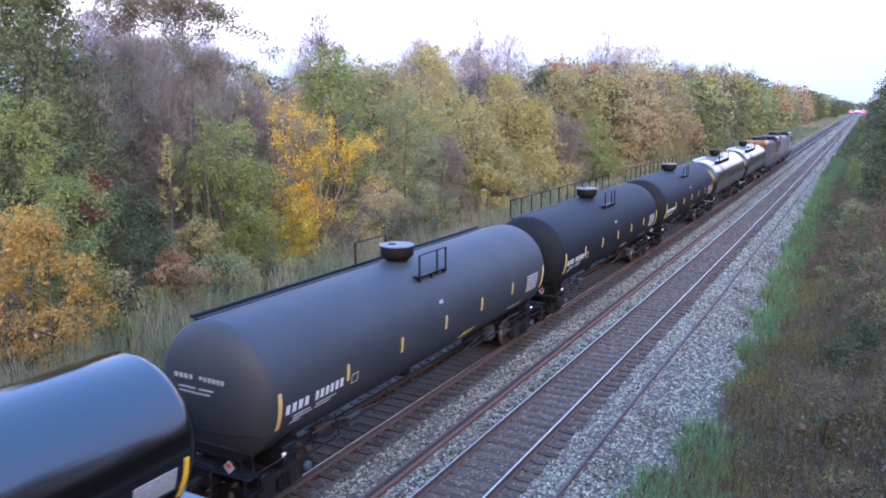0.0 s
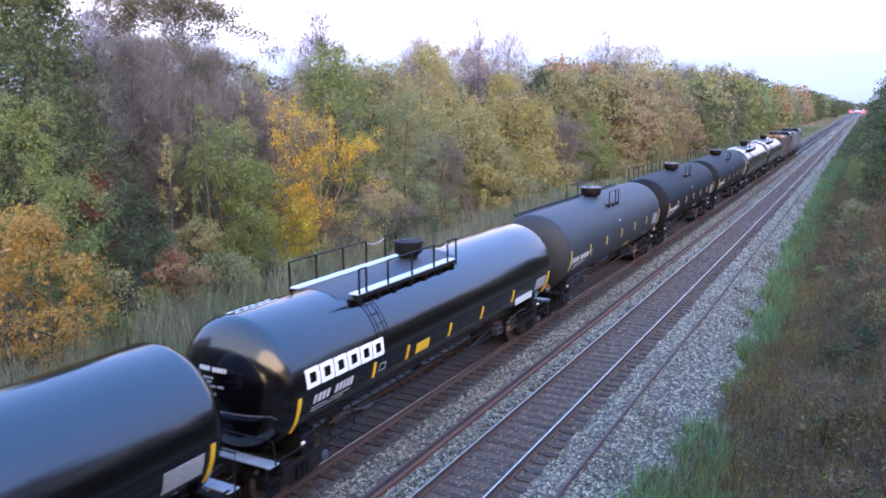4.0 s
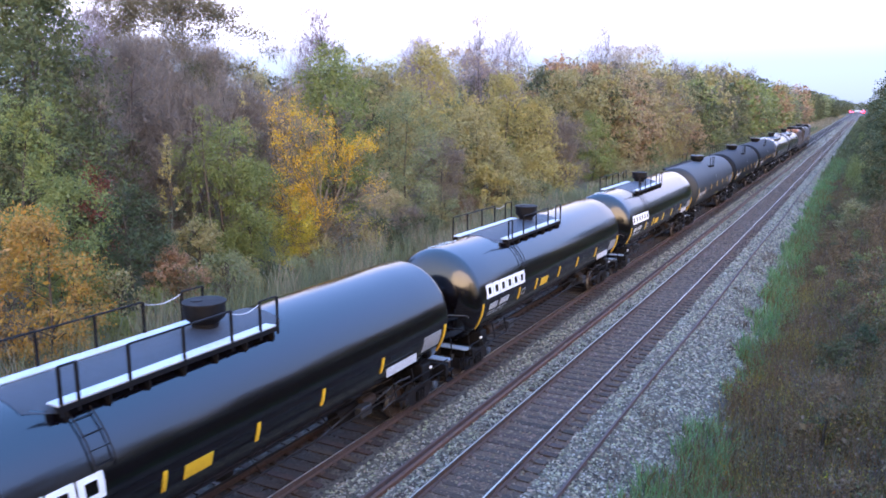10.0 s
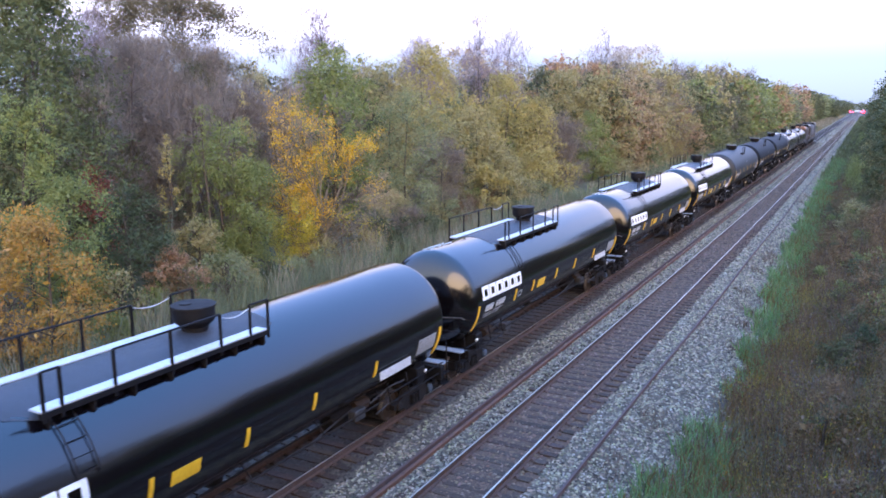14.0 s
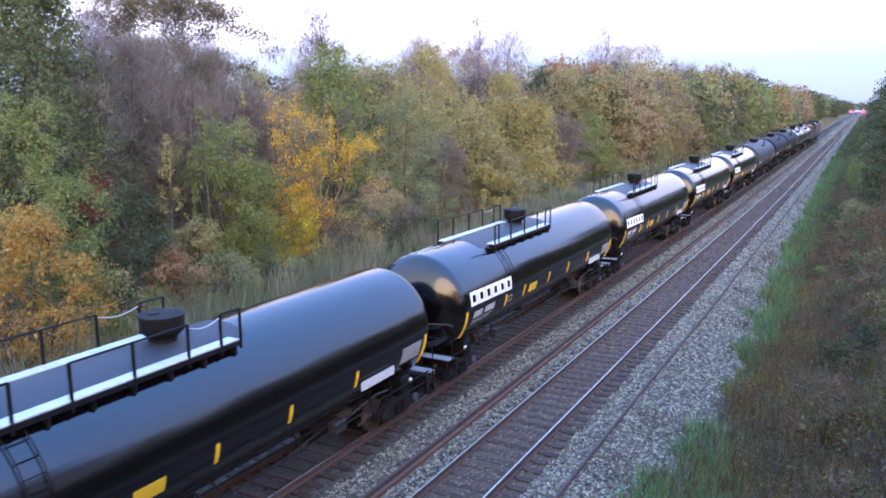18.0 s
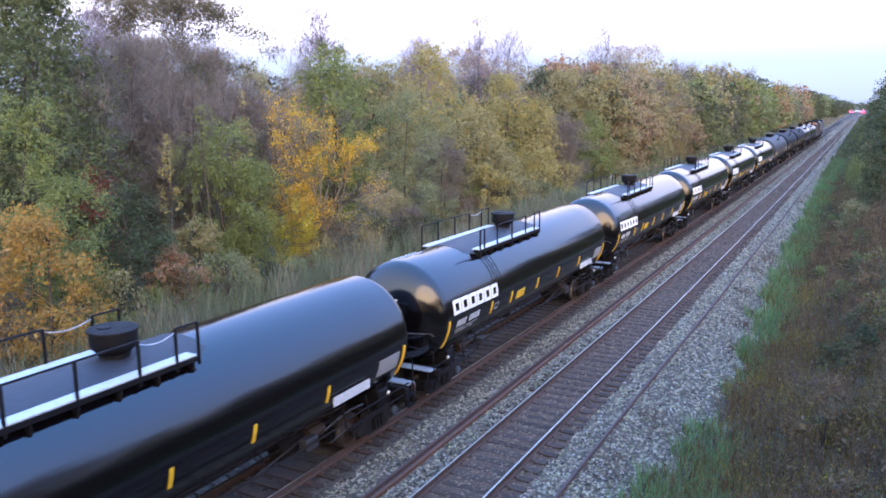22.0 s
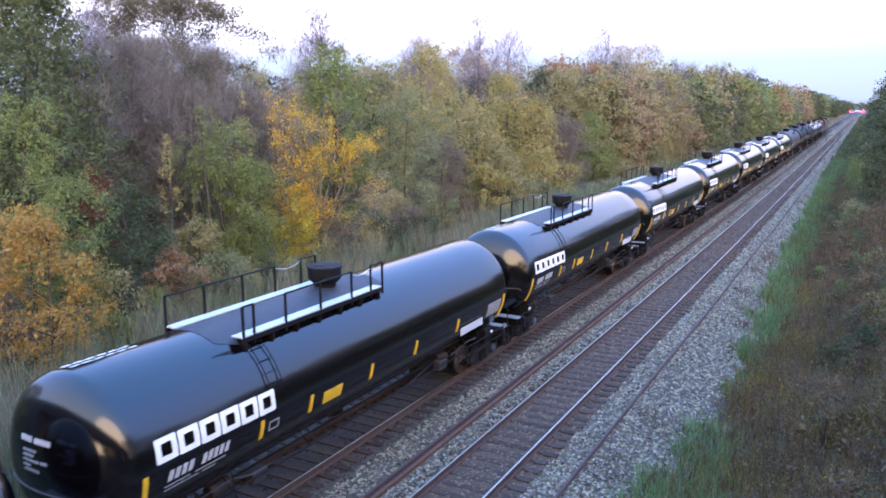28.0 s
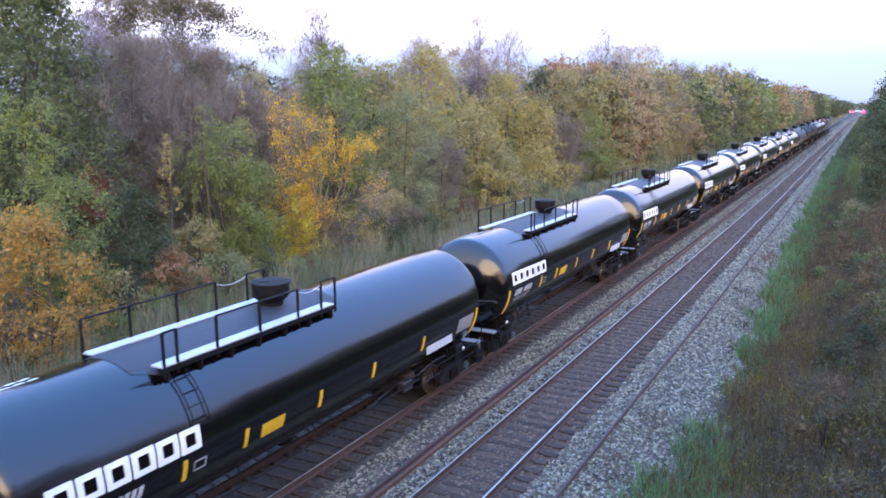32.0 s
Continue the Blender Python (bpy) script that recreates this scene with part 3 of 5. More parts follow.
def top_gloss(car, kind):
    y0, y1 = -4.6, 0.85
    for side in (-1, 1):
        rise = 0.05 if side > 0 else 0.0
        bm = bmesh.new()
        add_box(bm, side * 0.98 - 0.15, side * 0.98 + 0.15, y0, y1 - 0.05, 4.10 + rise, 4.14 + rise, 0.008)
        part("walkway", bm, M["grating"], car, "pale galvanised walkway plank")
        bm = bmesh.new()
        n = 7
        for i in range(n):
            y = y0 + 0.15 + (y1 - y0 - 0.3) * i / (n - 1)
            add_box(bm, side * 1.0 - 0.14, side * 1.0 + 0.14, y - 0.025, y + 0.025, 3.86, 4.10 + rise, 0.01)
        add_box(bm, side * 1.12 - 0.03, side * 1.12 + 0.03, y0, y1 - 0.05, 4.0 + rise, 4.10 + rise, 0.006)
        part("walkway_bracket", bm, M["black"], car)
        if side > 0:
            railing(car, side * 1.12, (-4.53, -4.2, -3.15, -1.87, -0.58, 0.29, 0.85), 4.07, 4.83, ((-3.15, -0.58), (0.29, 0.85), (-4.53, -4.2)))
        else:
            railing(car, side * 1.12, (-4.58, -3.4, -2.1, -0.88, 0.2, 0.85), 4.03, 4.82, ((-4.58, -0.88), (0.2, 0.85)))
        # chain across the gap at the hatch
        bm = bmesh.new()
        a, b = ((-0.58, 0.29) if side > 0 else (-0.88, 0.2))
        add_tube(bm, [(side * 1.12, a + (b - a) * k / 6, 4.77 - 0.1 * math.sin(math.pi * k / 6)) for k in range(7)], 0.010, 5)
        part("chain", bm, M["grating"], car, "pale sagging safety chain")
    # grey coating on the crown between the walkways
    bm = bmesh.new()
    n, rings = 10, []
    for i in range(13):
        y = -5.0 + 6.4 * i / 12
        half = 36 if 0 < i < 12 else 27
        rings.append([bm.verts.new((math.sin(radians(-half + 2 * half * k / n)) * (R_TANK + 0.022), y, Z_TANK + math.cos(radians(-half + 2 * half * k / n)) * (R_TANK + 0.022))) for k in range(n + 1)])
    for u, v in zip(rings, rings[1:]):
        for k in range(n):
            bm.faces.new((u[k], u[k + 1], v[k + 1], v[k]))
    part("antislip_area", bm, M["antislip"], car, "dull grey anti-slip coating", smooth=True)
    hatch(car, -0.2, 0.445, 4.26, 4.83)
    # side ladders
    for side in (-1, 1):
        bm = bmesh.new()
        for k in (-4.38, -3.98):
            add_tube(bm, [(side * 1.12, k, 4.1)] + [on_tank(k, z, 0.06, side) for z in (3.92, 3.75, 3.5, 3.25, 3.1)] + [on_tank(k, 3.02, 0.0, side)], 0.014, 5)
        for z in (3.85, 3.62, 3.38, 3.14):
            p = on_tank(0, max(z, 2.0), 0.06, side)
            add_tube(bm, [(p[0], -4.38, z), (p[0], -3.98, z)], 0.010, 5)
        part("ladder", bm, M["black"], car)
    if kind == "plain":
        return
    # white marks drawn as plain shapes
    for side in (-1, 1):
        f = 1 if side > 0 else -1
        for k in range(6):
            y = -7.45 + 0.542 * k
            part("white_frame", bold_frame(bmesh.new(), y if side > 0 else -y - 0.5, 0.5, 2.64 - 0.012 * k, 3.09 - 0.012 * k, side), M["white"], car, "plain bold white frame with cut corners")
        for a0, n, w in ((-7.2, 4, 0.165), (-6.36, 5, 0.152)):
            for k in range(n):                   # one slanting bar a character
                lo, hi = sorted(((a0 + w * k) * f, (a0 + w * k + w * 0.66) * f))
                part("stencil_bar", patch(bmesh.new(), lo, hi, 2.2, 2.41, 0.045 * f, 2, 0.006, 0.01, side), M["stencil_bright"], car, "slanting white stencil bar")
        for a0, b0, z0, z1 in ((-7.24, -6.62, 2.09, 2.12), (-6.5, -5.7, 2.09, 2.12), (-7.24, -6.4, 2.01, 2.035), (-6.3, -5.95, 2.01, 2.035)):
            lo, hi = sorted((a0 * f, b0 * f))
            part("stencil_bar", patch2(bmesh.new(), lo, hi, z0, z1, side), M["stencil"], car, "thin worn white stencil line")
        lo, hi = sorted((-4.42 * f, -4.1 * f))
        part("stencil_box", letter_ring(bmesh.new(), lo, hi - lo, 2.12, 2.34, 0.03, side), M["stencil"], car)
        bm = bmesh.new()
        lo, hi = sorted((-2.5 * f, -1.78 * f))
        patch(bm, lo, hi, 2.06, 2.36, 0, 3, 0.014, 0.014, side)
        part("yellow_plate", bm, M["yellow"], car, "yellow rectangular plate")
        for i in range(6):
            lo, hi = sorted((6.5 * f, 7.5 * f))
            part("stencil_bar", patch(bmesh.new(), lo, hi, 1.96 + 0.078 * i, 2.026 + 0.078 * i, 0, 2, 0.008, 0.012, side), M["stencil"], car, "worn white stencil bar")
        bm = bmesh.new()
        lo, hi = sorted((4.5 * f, 6.05 * f))
        add_box(bm, side * 1.62 - 0.012, side * 1.62 + 0.012, lo, hi, 1.86, 2.1, 0.004)
        part("placard_panel", bm, M["stencil_bright"], car, "white panel on the tank's side")
    # bars on the crown and the heads
    for k in range(6):
        for a0, a1 in ((-17, -4),):
            bm = bmesh.new()
            y = -7.7 + 0.26 * k
            p = [(math.sin(radians(a)) * (R_TANK + 0.02), yy, Z_TANK + math.cos(radians(a)) * (R_TANK + 0.02)) for a, yy in ((a0, y), (a1, y), (a1, y + 0.2), (a0, y + 0.2))]
            bm.faces.new([bm.verts.new(q) for q in p][::-1])
            part("crown_bar", bm, M["white"], car, "white bar on the crown")
    rr = R_TANK + 0.011
    rows_ = [(-0.52 + 0.085 * k + (0.07 if k > 3 else 0), 0.06, 3.14, 0.1) for k in range(9)] + [(-0.44, 0.36, 2.97, 0.04), (-0.44, 0.3, 2.88, 0.04), (-0.44, 0.44, 2.79, 0.035), (0.06, 0.16, 2.79, 0.05), (-0.44, 0.2, 2.7, 0.035), (-0.42, 0.42, 2.61, 0.045)]
    for s in (-1, 1):
        for x0, w, z, h in rows_:
            xm, zm = x0 + w / 2, z + h / 2 - Z_TANK
            d = 0.80 * math.sqrt(1 - (xm * xm + zm * zm) / (rr * rr))
            lean = math.atan2(0.64 * zm, rr * rr * d)
            m = Matrix.Translation((-xm * s, s * (HALF + 0.02 + d + 0.004), z + h / 2)) @ Matrix.Rotation(s * lean, 4, "X") @ Matrix.Rotation(math.atan2(0.64 * xm, rr * rr * d), 4, "Z")
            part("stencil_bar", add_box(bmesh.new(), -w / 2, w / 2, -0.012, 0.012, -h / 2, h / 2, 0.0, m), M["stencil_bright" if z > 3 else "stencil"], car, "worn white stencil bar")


def bold_frame(bm, y, w, z0, z1, side):
    """One plain bold frame of the wide mark: cut corners outside and in, laid on the tank's side."""
    def loop(y0, y1, a, b, c):
        m = (a + b) / 2
        return ((y0 + c, a), (y1 - c, a), (y1, a + c), (y1, m), (y1, b - c), (y1 - c, b), (y0 + c, b), (y0, b - c), (y0, m), (y0, a + c))
    outer, inner = loop(y, y + w, z0, z1, 0.022), loop(y + 0.125, y + w - 0.125, z0 + 0.105, z1 - 0.105, 0.012)
    rings = [[bm.verts.new(on_tank(p, q, o, side)) for p, q in ring] for ring, o in ((outer, -0.004), (outer, 0.012), (inner, 0.012), (inner, -0.004))]
    for u, v in zip(rings, rings[1:]):
        for k in range(10):
            bm.faces.new((u[k], u[(k + 1) % 10], v[(k + 1) % 10], v[k]))
    bmesh.ops.recalc_face_normals(bm, faces=bm.faces)
    return bm


def patch2(bm, y0, y1, z0, z1, side):
    return patch(bm, y0, y1, z0, z1, 0.0, 2, 0.006, 0.01, side)


def top_plain(car, kind):
    """Older cars: housing amidships, a short platform on one side, a long running board on the other."""
    hatch(car, -0.2, 0.51, 4.25, 4.82)
    bm = bmesh.new()
    add_box(bm, 0.8, 1.2, -0.9, 0.8, 4.02, 4.06, 0.01)
    for y in (-0.8, -0.1, 0.7):
        add_box(bm, 0.75, 1.17, y - 0.03, y + 0.03, 3.8, 4.02)
    part("side_platform", bm, M["black"], car)
    railing(car, 1.17, (-0.85, 0.2, 0.75), 4.02, 4.68, ((-0.85, 0.75),))
    bm = bmesh.new()
    add_box(bm, -1.02, -0.82, -7.5, 7.5, 4.14, 4.17, 0.008)
    for i in range(12):
        y = -7.2 + 14.4 * i / 11
        add_box(bm, -1.0, -0.86, y - 0.03, y + 0.03, 3.9, 4.14)
    part("running_board", bm, M["black"], car)
    if kind == "dark":
        railing(car, -1.1, [-7.2 + 1.2 * i for i in range(13)], 4.22, 4.88, ((-7.2, 7.2),))
    else:
        railing(car, -1.05, (-0.9, 0.8), 4.22, 4.88, ((-0.9, 0.8),))
        bm = bmesh.new()
        add_tube(bm, [(-1.06, -7.5, 4.2), (-1.06, 7.5, 4.2)], 0.045, 6)
        for i in range(10):
            add_tube(bm, [(-1.06, -7.4 + 14.8 * i / 9, 4.2), (-1.0, -7.4 + 14.8 * i / 9, 3.95)], 0.02, 5)
        part("grab_rail", bm, M["black"], car)
    for side in (-1, 1):
        f = 1 if side > 0 else -1
        glyphs = [(-7.5 + 0.22 * k, -7.37 + 0.22 * k, 2.28, 2.5) for k in range(4)] + [(-6.45 + 0.193 * k, -6.34 + 0.193 * k, 2.28, 2.5) for k in range(6)]
        for a, b, z0, z1 in glyphs + [(-7.2, -6.6, 2.14, 2.18), (-6.4, -5.6, 2.14, 2.18), (-7.2, -6.5, 2.06, 2.1), (-6.4, -5.8, 2.06, 2.1), (-7.3, -6.9, 1.98, 2.02)]:
            lo, hi = sorted((a * f, b * f))
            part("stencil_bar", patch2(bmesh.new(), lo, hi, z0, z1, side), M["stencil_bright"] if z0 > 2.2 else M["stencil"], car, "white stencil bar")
        for i in range(6):
            lo, hi = sorted((6.2 * f, 7.2 * f))
            part("stencil_bar", patch(bmesh.new(), lo, hi, 2.1 + 0.11 * i, 2.17 + 0.11 * i, 0, 2, 0.008, 0.012, side), M["stencil"], car, "worn white stencil bar")
        bm = bmesh.new()
        lo, hi = sorted((-0.4 * f, -0.18 * f))
        patch(bm, lo, hi, 3.18, 3.28, 0, 2, 0.01, 0.012, side)
        part("small_placard", bm, M["stencil"], car)
        lo, hi = sorted((-5.02 * f, -4.72 * f))
        part("placard_holder", letter_ring(bmesh.new(), lo, hi - lo, 2.2, 2.46, 0.03, side), M["stencil"], car)
        lo, hi = sorted((5.0 * f, 6.1 * f))
        part("stencil_bar", patch2(bmesh.new(), lo, hi, 1.72, 1.78, side), M["stencil"], car, "worn white stencil bar")
        bm = bmesh.new()
        lo, hi = sorted((1.3 * f, 2.1 * f))
        patch(bm, lo, hi, 1.62, 1.80, 0.2 * f, 2, 0.012, 0.012, side)
        part("yellow_plate", bm, M["faded_yellow"], car, "faded yellow plate")
    bm = bmesh.new()                             # row of white bars high on the leading crown
    for k in range(5):
        y = 5.9 + 0.3 * k
        p = [(math.sin(radians(a)) * (R_TANK + 0.02), yy, Z_TANK + math.cos(radians(a)) * (R_TANK + 0.02)) for a, yy in ((-22, y), (-8, y), (-8, y + 0.2), (-22, y + 0.2))]
        bm.faces.new([bm.verts.new(q) for q in p][::-1])
    part("crown_mark", bm, M["stencil"], car, "row of white bars on the crown")
    bm = bmesh.new()
    add_box(bm, -1.2, 1.2, -8.52, -8.48, 1.5, 1.56)
    for x in (-1.2, 1.16):
        add_box(bm, x, x + 0.04, -8.52, -8.48, 1.15, 1.5)
    part("end_handhold", bm, M["black"], car)
    bm = bmesh.new()
    add_box(bm, -0.11, 0.11, -8.62, -8.6, -0.11, 0.11, 0.0, Matrix.Translation((0.95, 0, 1.4)) @ Matrix.Rotation(radians(45), 4, "Y"))
    holder = part("placard", bm, M["stencil"], car, "white diamond placard with a red mark")
    bm = bmesh.new()
    add_box(bm, -0.055, 0.055, -8.625, -8.619, -0.055, 0.055, 0.0, Matrix.Translation((0.95, 0, 1.44)) @ Matrix.Rotation(radians(45), 4, "Y"))
    part("placard_mark", bm, M["red_paint"], holder)
    for x0, x1, z in [(-0.75 + 0.15 * k, -0.66 + 0.15 * k, 3.1) for k in range(4)] + [(0.0 + 0.125 * k, 0.08 + 0.125 * k, 3.1) for k in range(6)] + [(-0.6, -0.1, 2.9), (0.0, 0.4, 2.9), (-0.6, 0.3, 2.8)]:
        bm = bmesh.new()
        h = 0.1 if z > 3 else 0.035
        yy = HALF + 0.02 + 0.62 * math.sqrt(max(0, 1 - ((z + h - Z_TANK) / 1.66) ** 2 - (0.45 / 1.66) ** 2)) + 0.02
        add_box(bm, x0, x1, -yy - 0.01, -yy + 0.01, z, z + h)
        part("stencil_bar", bm, M["stencil"], car, "white stencil bar")


M["red_paint"] = mat("red_placard_paint", rgb(0.5, 0.03, 0.03), 0.5)
M["old_yellow"] = mat("dusty_yellow_strip", rgb(0.5, 0.33, 0.09), 0.6, color2=rgb(0.36, 0.27, 0.12), scale=8)
M["faded_yellow"] = mat("faded_yellow_paint", rgb(0.3, 0.27, 0.06), 0.6)
M["lid_grey"] = mat("dusty_grey_lid", rgb(0.09, 0.095, 0.11), 0.7, color2=rgb(0.14, 0.145, 0.16), scale=6)
M["hatch_lid"] = mat("dusty_grey_lid", rgb(0.01, 0.01, 0.012), 0.8, color2=rgb(0.022, 0.022, 0.025), scale=6, gloss=0.2)
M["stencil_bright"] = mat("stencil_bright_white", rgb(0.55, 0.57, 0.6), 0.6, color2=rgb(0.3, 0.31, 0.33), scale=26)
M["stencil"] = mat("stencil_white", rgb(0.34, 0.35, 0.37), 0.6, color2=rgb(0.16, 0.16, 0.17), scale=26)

ORDER = {6: "plain", 5: "plain", 4: "dark", 3: "dark", 2: "matte"}
CARS = []
first = {}
for i in range(6, -9, -1):
    kind = ORDER.get(i, "gloss")
    if kind not in first:
        first[kind] = tank_car(kind)
        car = first[kind]
    else:
        car = copy_thing(first[kind], Matrix.Identity(4))
    CARS.append((car, 56.8 + i * CAR))


# ---------------------------------------------------------------- locomotive
M["loco_grey"] = mat("faded_blue_grey_paint", rgb(0.09, 0.1, 0.125), 0.6, color2=rgb(0.06, 0.067, 0.085), scale=2)
M["loco_orange"] = mat("orange_red_paint", rgb(0.36, 0.2, 0.13), 0.6, color2=rgb(0.24, 0.14, 0.1), scale=2)
M["loco_dark"] = mat("sooty_brown_paint", rgb(0.03, 0.026, 0.026), 0.6, color2=rgb(0.05, 0.03, 0.024), scale=2)
M["loco_white"] = mat("dusty_white_paint", rgb(0.16, 0.165, 0.185), 0.55, color2=rgb(0.1, 0.1, 0.115), scale=2)
M["dark_glass"] = mat("dark_cab_glass", rgb(0.02, 0.025, 0.03), 0.08, gloss=0.8)


def locomotive(label, paint, top):
    """A four-axle diesel freight engine, 17.4 m long, cab leading."""
    e = thing("locomotive", label, "locomotive", "locomotives of the train")
    fit = 0.8

    def box(name, m, *b, bevel=0.04, label="", parent=None):
        x0, x1, y0, y1, z0, z1 = b
        return part(name, add_box(bmesh.new(), x0, x1, y0 * fit, y1 * fit, z0, z1, bevel), m, parent or e, label)
    box("underframe", M["black"], -1.5, 1.5, -10.9, 10.9, 1.15, 1.5)
    box("fuel_tank", M["grime"], -1.35, 1.35, -3.0, 3.0, 0.35, 1.15, bevel=0.2)
    box("long_hood", paint, -1.2, 1.2, -9.6, 5.6, 1.5, 4.15, bevel=0.25)
    box("rear_radiator", top, -1.35, 1.35, -9.6, -6.6, 3.9, 4.42, bevel=0.2, label="radiator housing")
    box("rear_bulkhead", top, -1.1, 1.1, -9.8, -9.6, 4.24, 4.5, bevel=0.09, label="upper end of the engine")
    box("rear_end_panel", M["black"], -0.98, 0.98, -9.75, -9.6, 1.5, 3.1, bevel=0.03)
    cabin = box("cab", paint, -1.45, 1.45, 5.6, 8.4, 1.5, 4.1, bevel=0.2)
    box("cab_roof", paint, -1.4, 1.4, 5.5, 8.5, 4.05, 4.35, bevel=0.12, label="rounded cab roof")
    # white band added along the roof's front edge
    box("number_board", M["white"], -1.3, 1.3, 8.2, 8.6, 3.95, 4.42, bevel=0.08, label="pale band along the cab roof's front edge")
    box("nose", M["loco_white"], -1.2, 1.2, 8.4, 10.3, 1.5, 3.2, bevel=0.15)
    for s in (-1, 1):
        for y in (6.1, 7.2):
            box("side_window", M["dark_glass"], s * 1.5 - 0.015, s * 1.5 + 0.015, y, y + 0.8, 3.1, 3.9, bevel=0.01, parent=cabin)
        for i in range(10):
            box("hood_door", paint, s * 1.21 - 0.02, s * 1.21 + 0.02, -5.6 + i * 1.08, -4.6 + i * 1.08, 1.7, 3.7, bevel=0.01)
        bm = bmesh.new()
        add_tube(bm, [(s * 1.46, -10.6 * fit, 2.5), (s * 1.46, 5.5 * fit, 2.5)], 0.025, 5)
        for i in range(10):
            add_tube(bm, [(s * 1.46, (-10.6 + i * 1.75) * fit, 1.5), (s * 1.46, (-10.6 + i * 1.75) * fit, 2.5)], 0.022, 5)
        part("handrail", bm, M["loco_white"], e)
        bm = bmesh.new()
        add_box(bm, s * 1.46 - 0.012, s * 1.46 + 0.012, -10.9 * fit, 10.9 * fit, 1.2, 1.34)
        part("sill_stripe", bm, M["loco_white"], e)
    for y in (-8.6, -7.4, -3.0, -1.2):
        bm = bmesh.new()
        lathe(bm, [(0.55, 4.3), (0.55, 4.82 if y < -5 else 4.5), (0.5, 4.86 if y < -5 else 4.54)], 20, m=Matrix.Translation((0, y * fit, 0)))
        part("roof_fan", bm, M["black"], e)
    box("exhaust_stack", M["black"], -0.3, 0.3, 0.8, 2.0, 4.3, 4.65)
    box("dynamic_brake_housing", M["black"], -1.2, 1.2, 2.6, 5.2, 3.8, 4.6, bevel=0.1)
    wheels = []
    for s in (-1, 1):
        bm = bmesh.new()
        for side in (-1, 1):
            add_box(bm, side * 1.05 - 0.1, side * 1.05 + 0.1, s * 5.5 - 2.0, s * 5.5 + 2.0, 0.5, 0.95, 0.05)
        add_box(bm, -1.0, 1.0, s * 5.5 - 0.4, s * 5.5 + 0.4, 0.6, 1.15)
        t = part("power_truck", bm, M["grime"], e)
        t.matrix_basis = Matrix.Identity(4)
        for k in (-1.37, 1.37):
            wheels.append(wheelset(t, s * 5.5 + k))
    return e


CARS.append((locomotive("dark diesel locomotive with an orange-tan roof end", M["loco_dark"], M["loco_orange"]), 56.8 + 6 * CAR + 9.05 + 9.3))
CARS.append((locomotive("blue-grey diesel locomotive with a pale cab front", M["loco_grey"], M["loco_grey"]), 56.8 + 6 * CAR + 9.05 + 27.3))

# ---------------------------------------------------------------- the overbridge behind the camera, mirrored in the tank ends
M["concrete"] = mat("weathered_concrete", rgb(0.22, 0.21, 0.19), 0.9, color2=rgb(0.15, 0.145, 0.135), scale=1.5, bump=0.4, bump_scale=30, spots=0.4)


def overbridge():
    """A plain road bridge across the tracks: deck, beams, parapets, piers and earth-filled ends."""
    b = thing("overbridge", "weathered concrete road bridge over the railway", "bridge", kind="structure")
    part("deck", add_box(bmesh.new(), -60, 70, -10.0, -0.75, 7.0, 7.3, 0.02), M["concrete"], b)
    for y in (-9.2, -7.0, -4.9, -2.8, -1.3):
        part("beam", add_box(bmesh.new(), -14.5, 17.5, y - 0.25, y + 0.25, 6.0, 7.0, 0.02), M["concrete"], b)
    for y in (-10.0, -1.05):
        part("parapet", add_box(bmesh.new(), -60, 70, y, y + 0.3, 7.304, 8.45, 0.03), M["concrete"], b)
    for x in (-9.0, 11.6):
        for y in (-8.2, -5.0, -1.9):
            part("pier", add_box(bmesh.new(), x - 0.45, x + 0.45, y - 0.45, y + 0.45, -1.8, 6.0, 0.06), M["concrete"], b)
    for x0, x1 in ((-60, -14.5), (17.5, 70)):
        part("abutment", add_box(bmesh.new(), x0, x1, -9.9, -0.9, -2.0, 6.996, 0.03), M["concrete"], b)


overbridge()

# ---------------------------------------------------------------- distant level crossing
M["red_lamp"] = bpy.data.materials.new("red_signal_glow")
M["red_lamp"].use_nodes = True
b_ = M["red_lamp"].node_tree.nodes["Principled BSDF"]
b_.inputs["Base Color"].default_value = (0.8, 0.02, 0.04, 1)
b_.inputs["Emission Color"].default_value = (1.0, 0.03, 0.08, 1)
b_.inputs["Emission Strength"].default_value = 4.0
M["car_paint"] = mat("pale_car_paint", rgb(0.6, 0.65, 0.72), 0.3, color2=rgb(0.5, 0.55, 0.6), scale=3)


def crossing_signal(x, y):
    """A mast with two red lamps and a crossbuck board."""
    s = thing("crossing_signal", "level-crossing signal mast with glowing red lamps", "crossing signal", "signals of the crossing", at=pose(x, y, -1.3))
    bm = bmesh.new()
    add_tube(bm, [(0, 0, 0), (0, 0, 4.6)], 0.09, 8)
    part("mast", bm, M["grating"], s)
    bm = bmesh.new()
    add_box(bm, -1.0, 1.0, -0.06, 0.06, 1.95, 2.1)
    part("lamp_arm", bm, M["black"], s)
    for k in (-0.95, 0.95):
        bm = bmesh.new()
        lathe(bm, [(0.6, -0.12), (0.6, -0.2)], 20, "y", Matrix.Translation((k, 0, 2.05)))
        lamp = part("lamp_board", bm, M["black"], s)
        bm = bmesh.new()
        lathe(bm, [(0.55, -0.21), (0.48, -0.3), (0.16, -0.36)], 20, "y", Matrix.Translation((k, 0, 2.05)))
        part("red_lens", bm, M["red_lamp"], lamp, "glowing red lens")
    for a in (-45, 45):
        bm = bmesh.new()
        add_box(bm, -0.7, 0.7, -0.12, -0.09, -0.1, 0.1, m=Matrix.Translation((0, 0, 4.1)) @ Matrix.Rotation(radians(a), 4, "Y"))
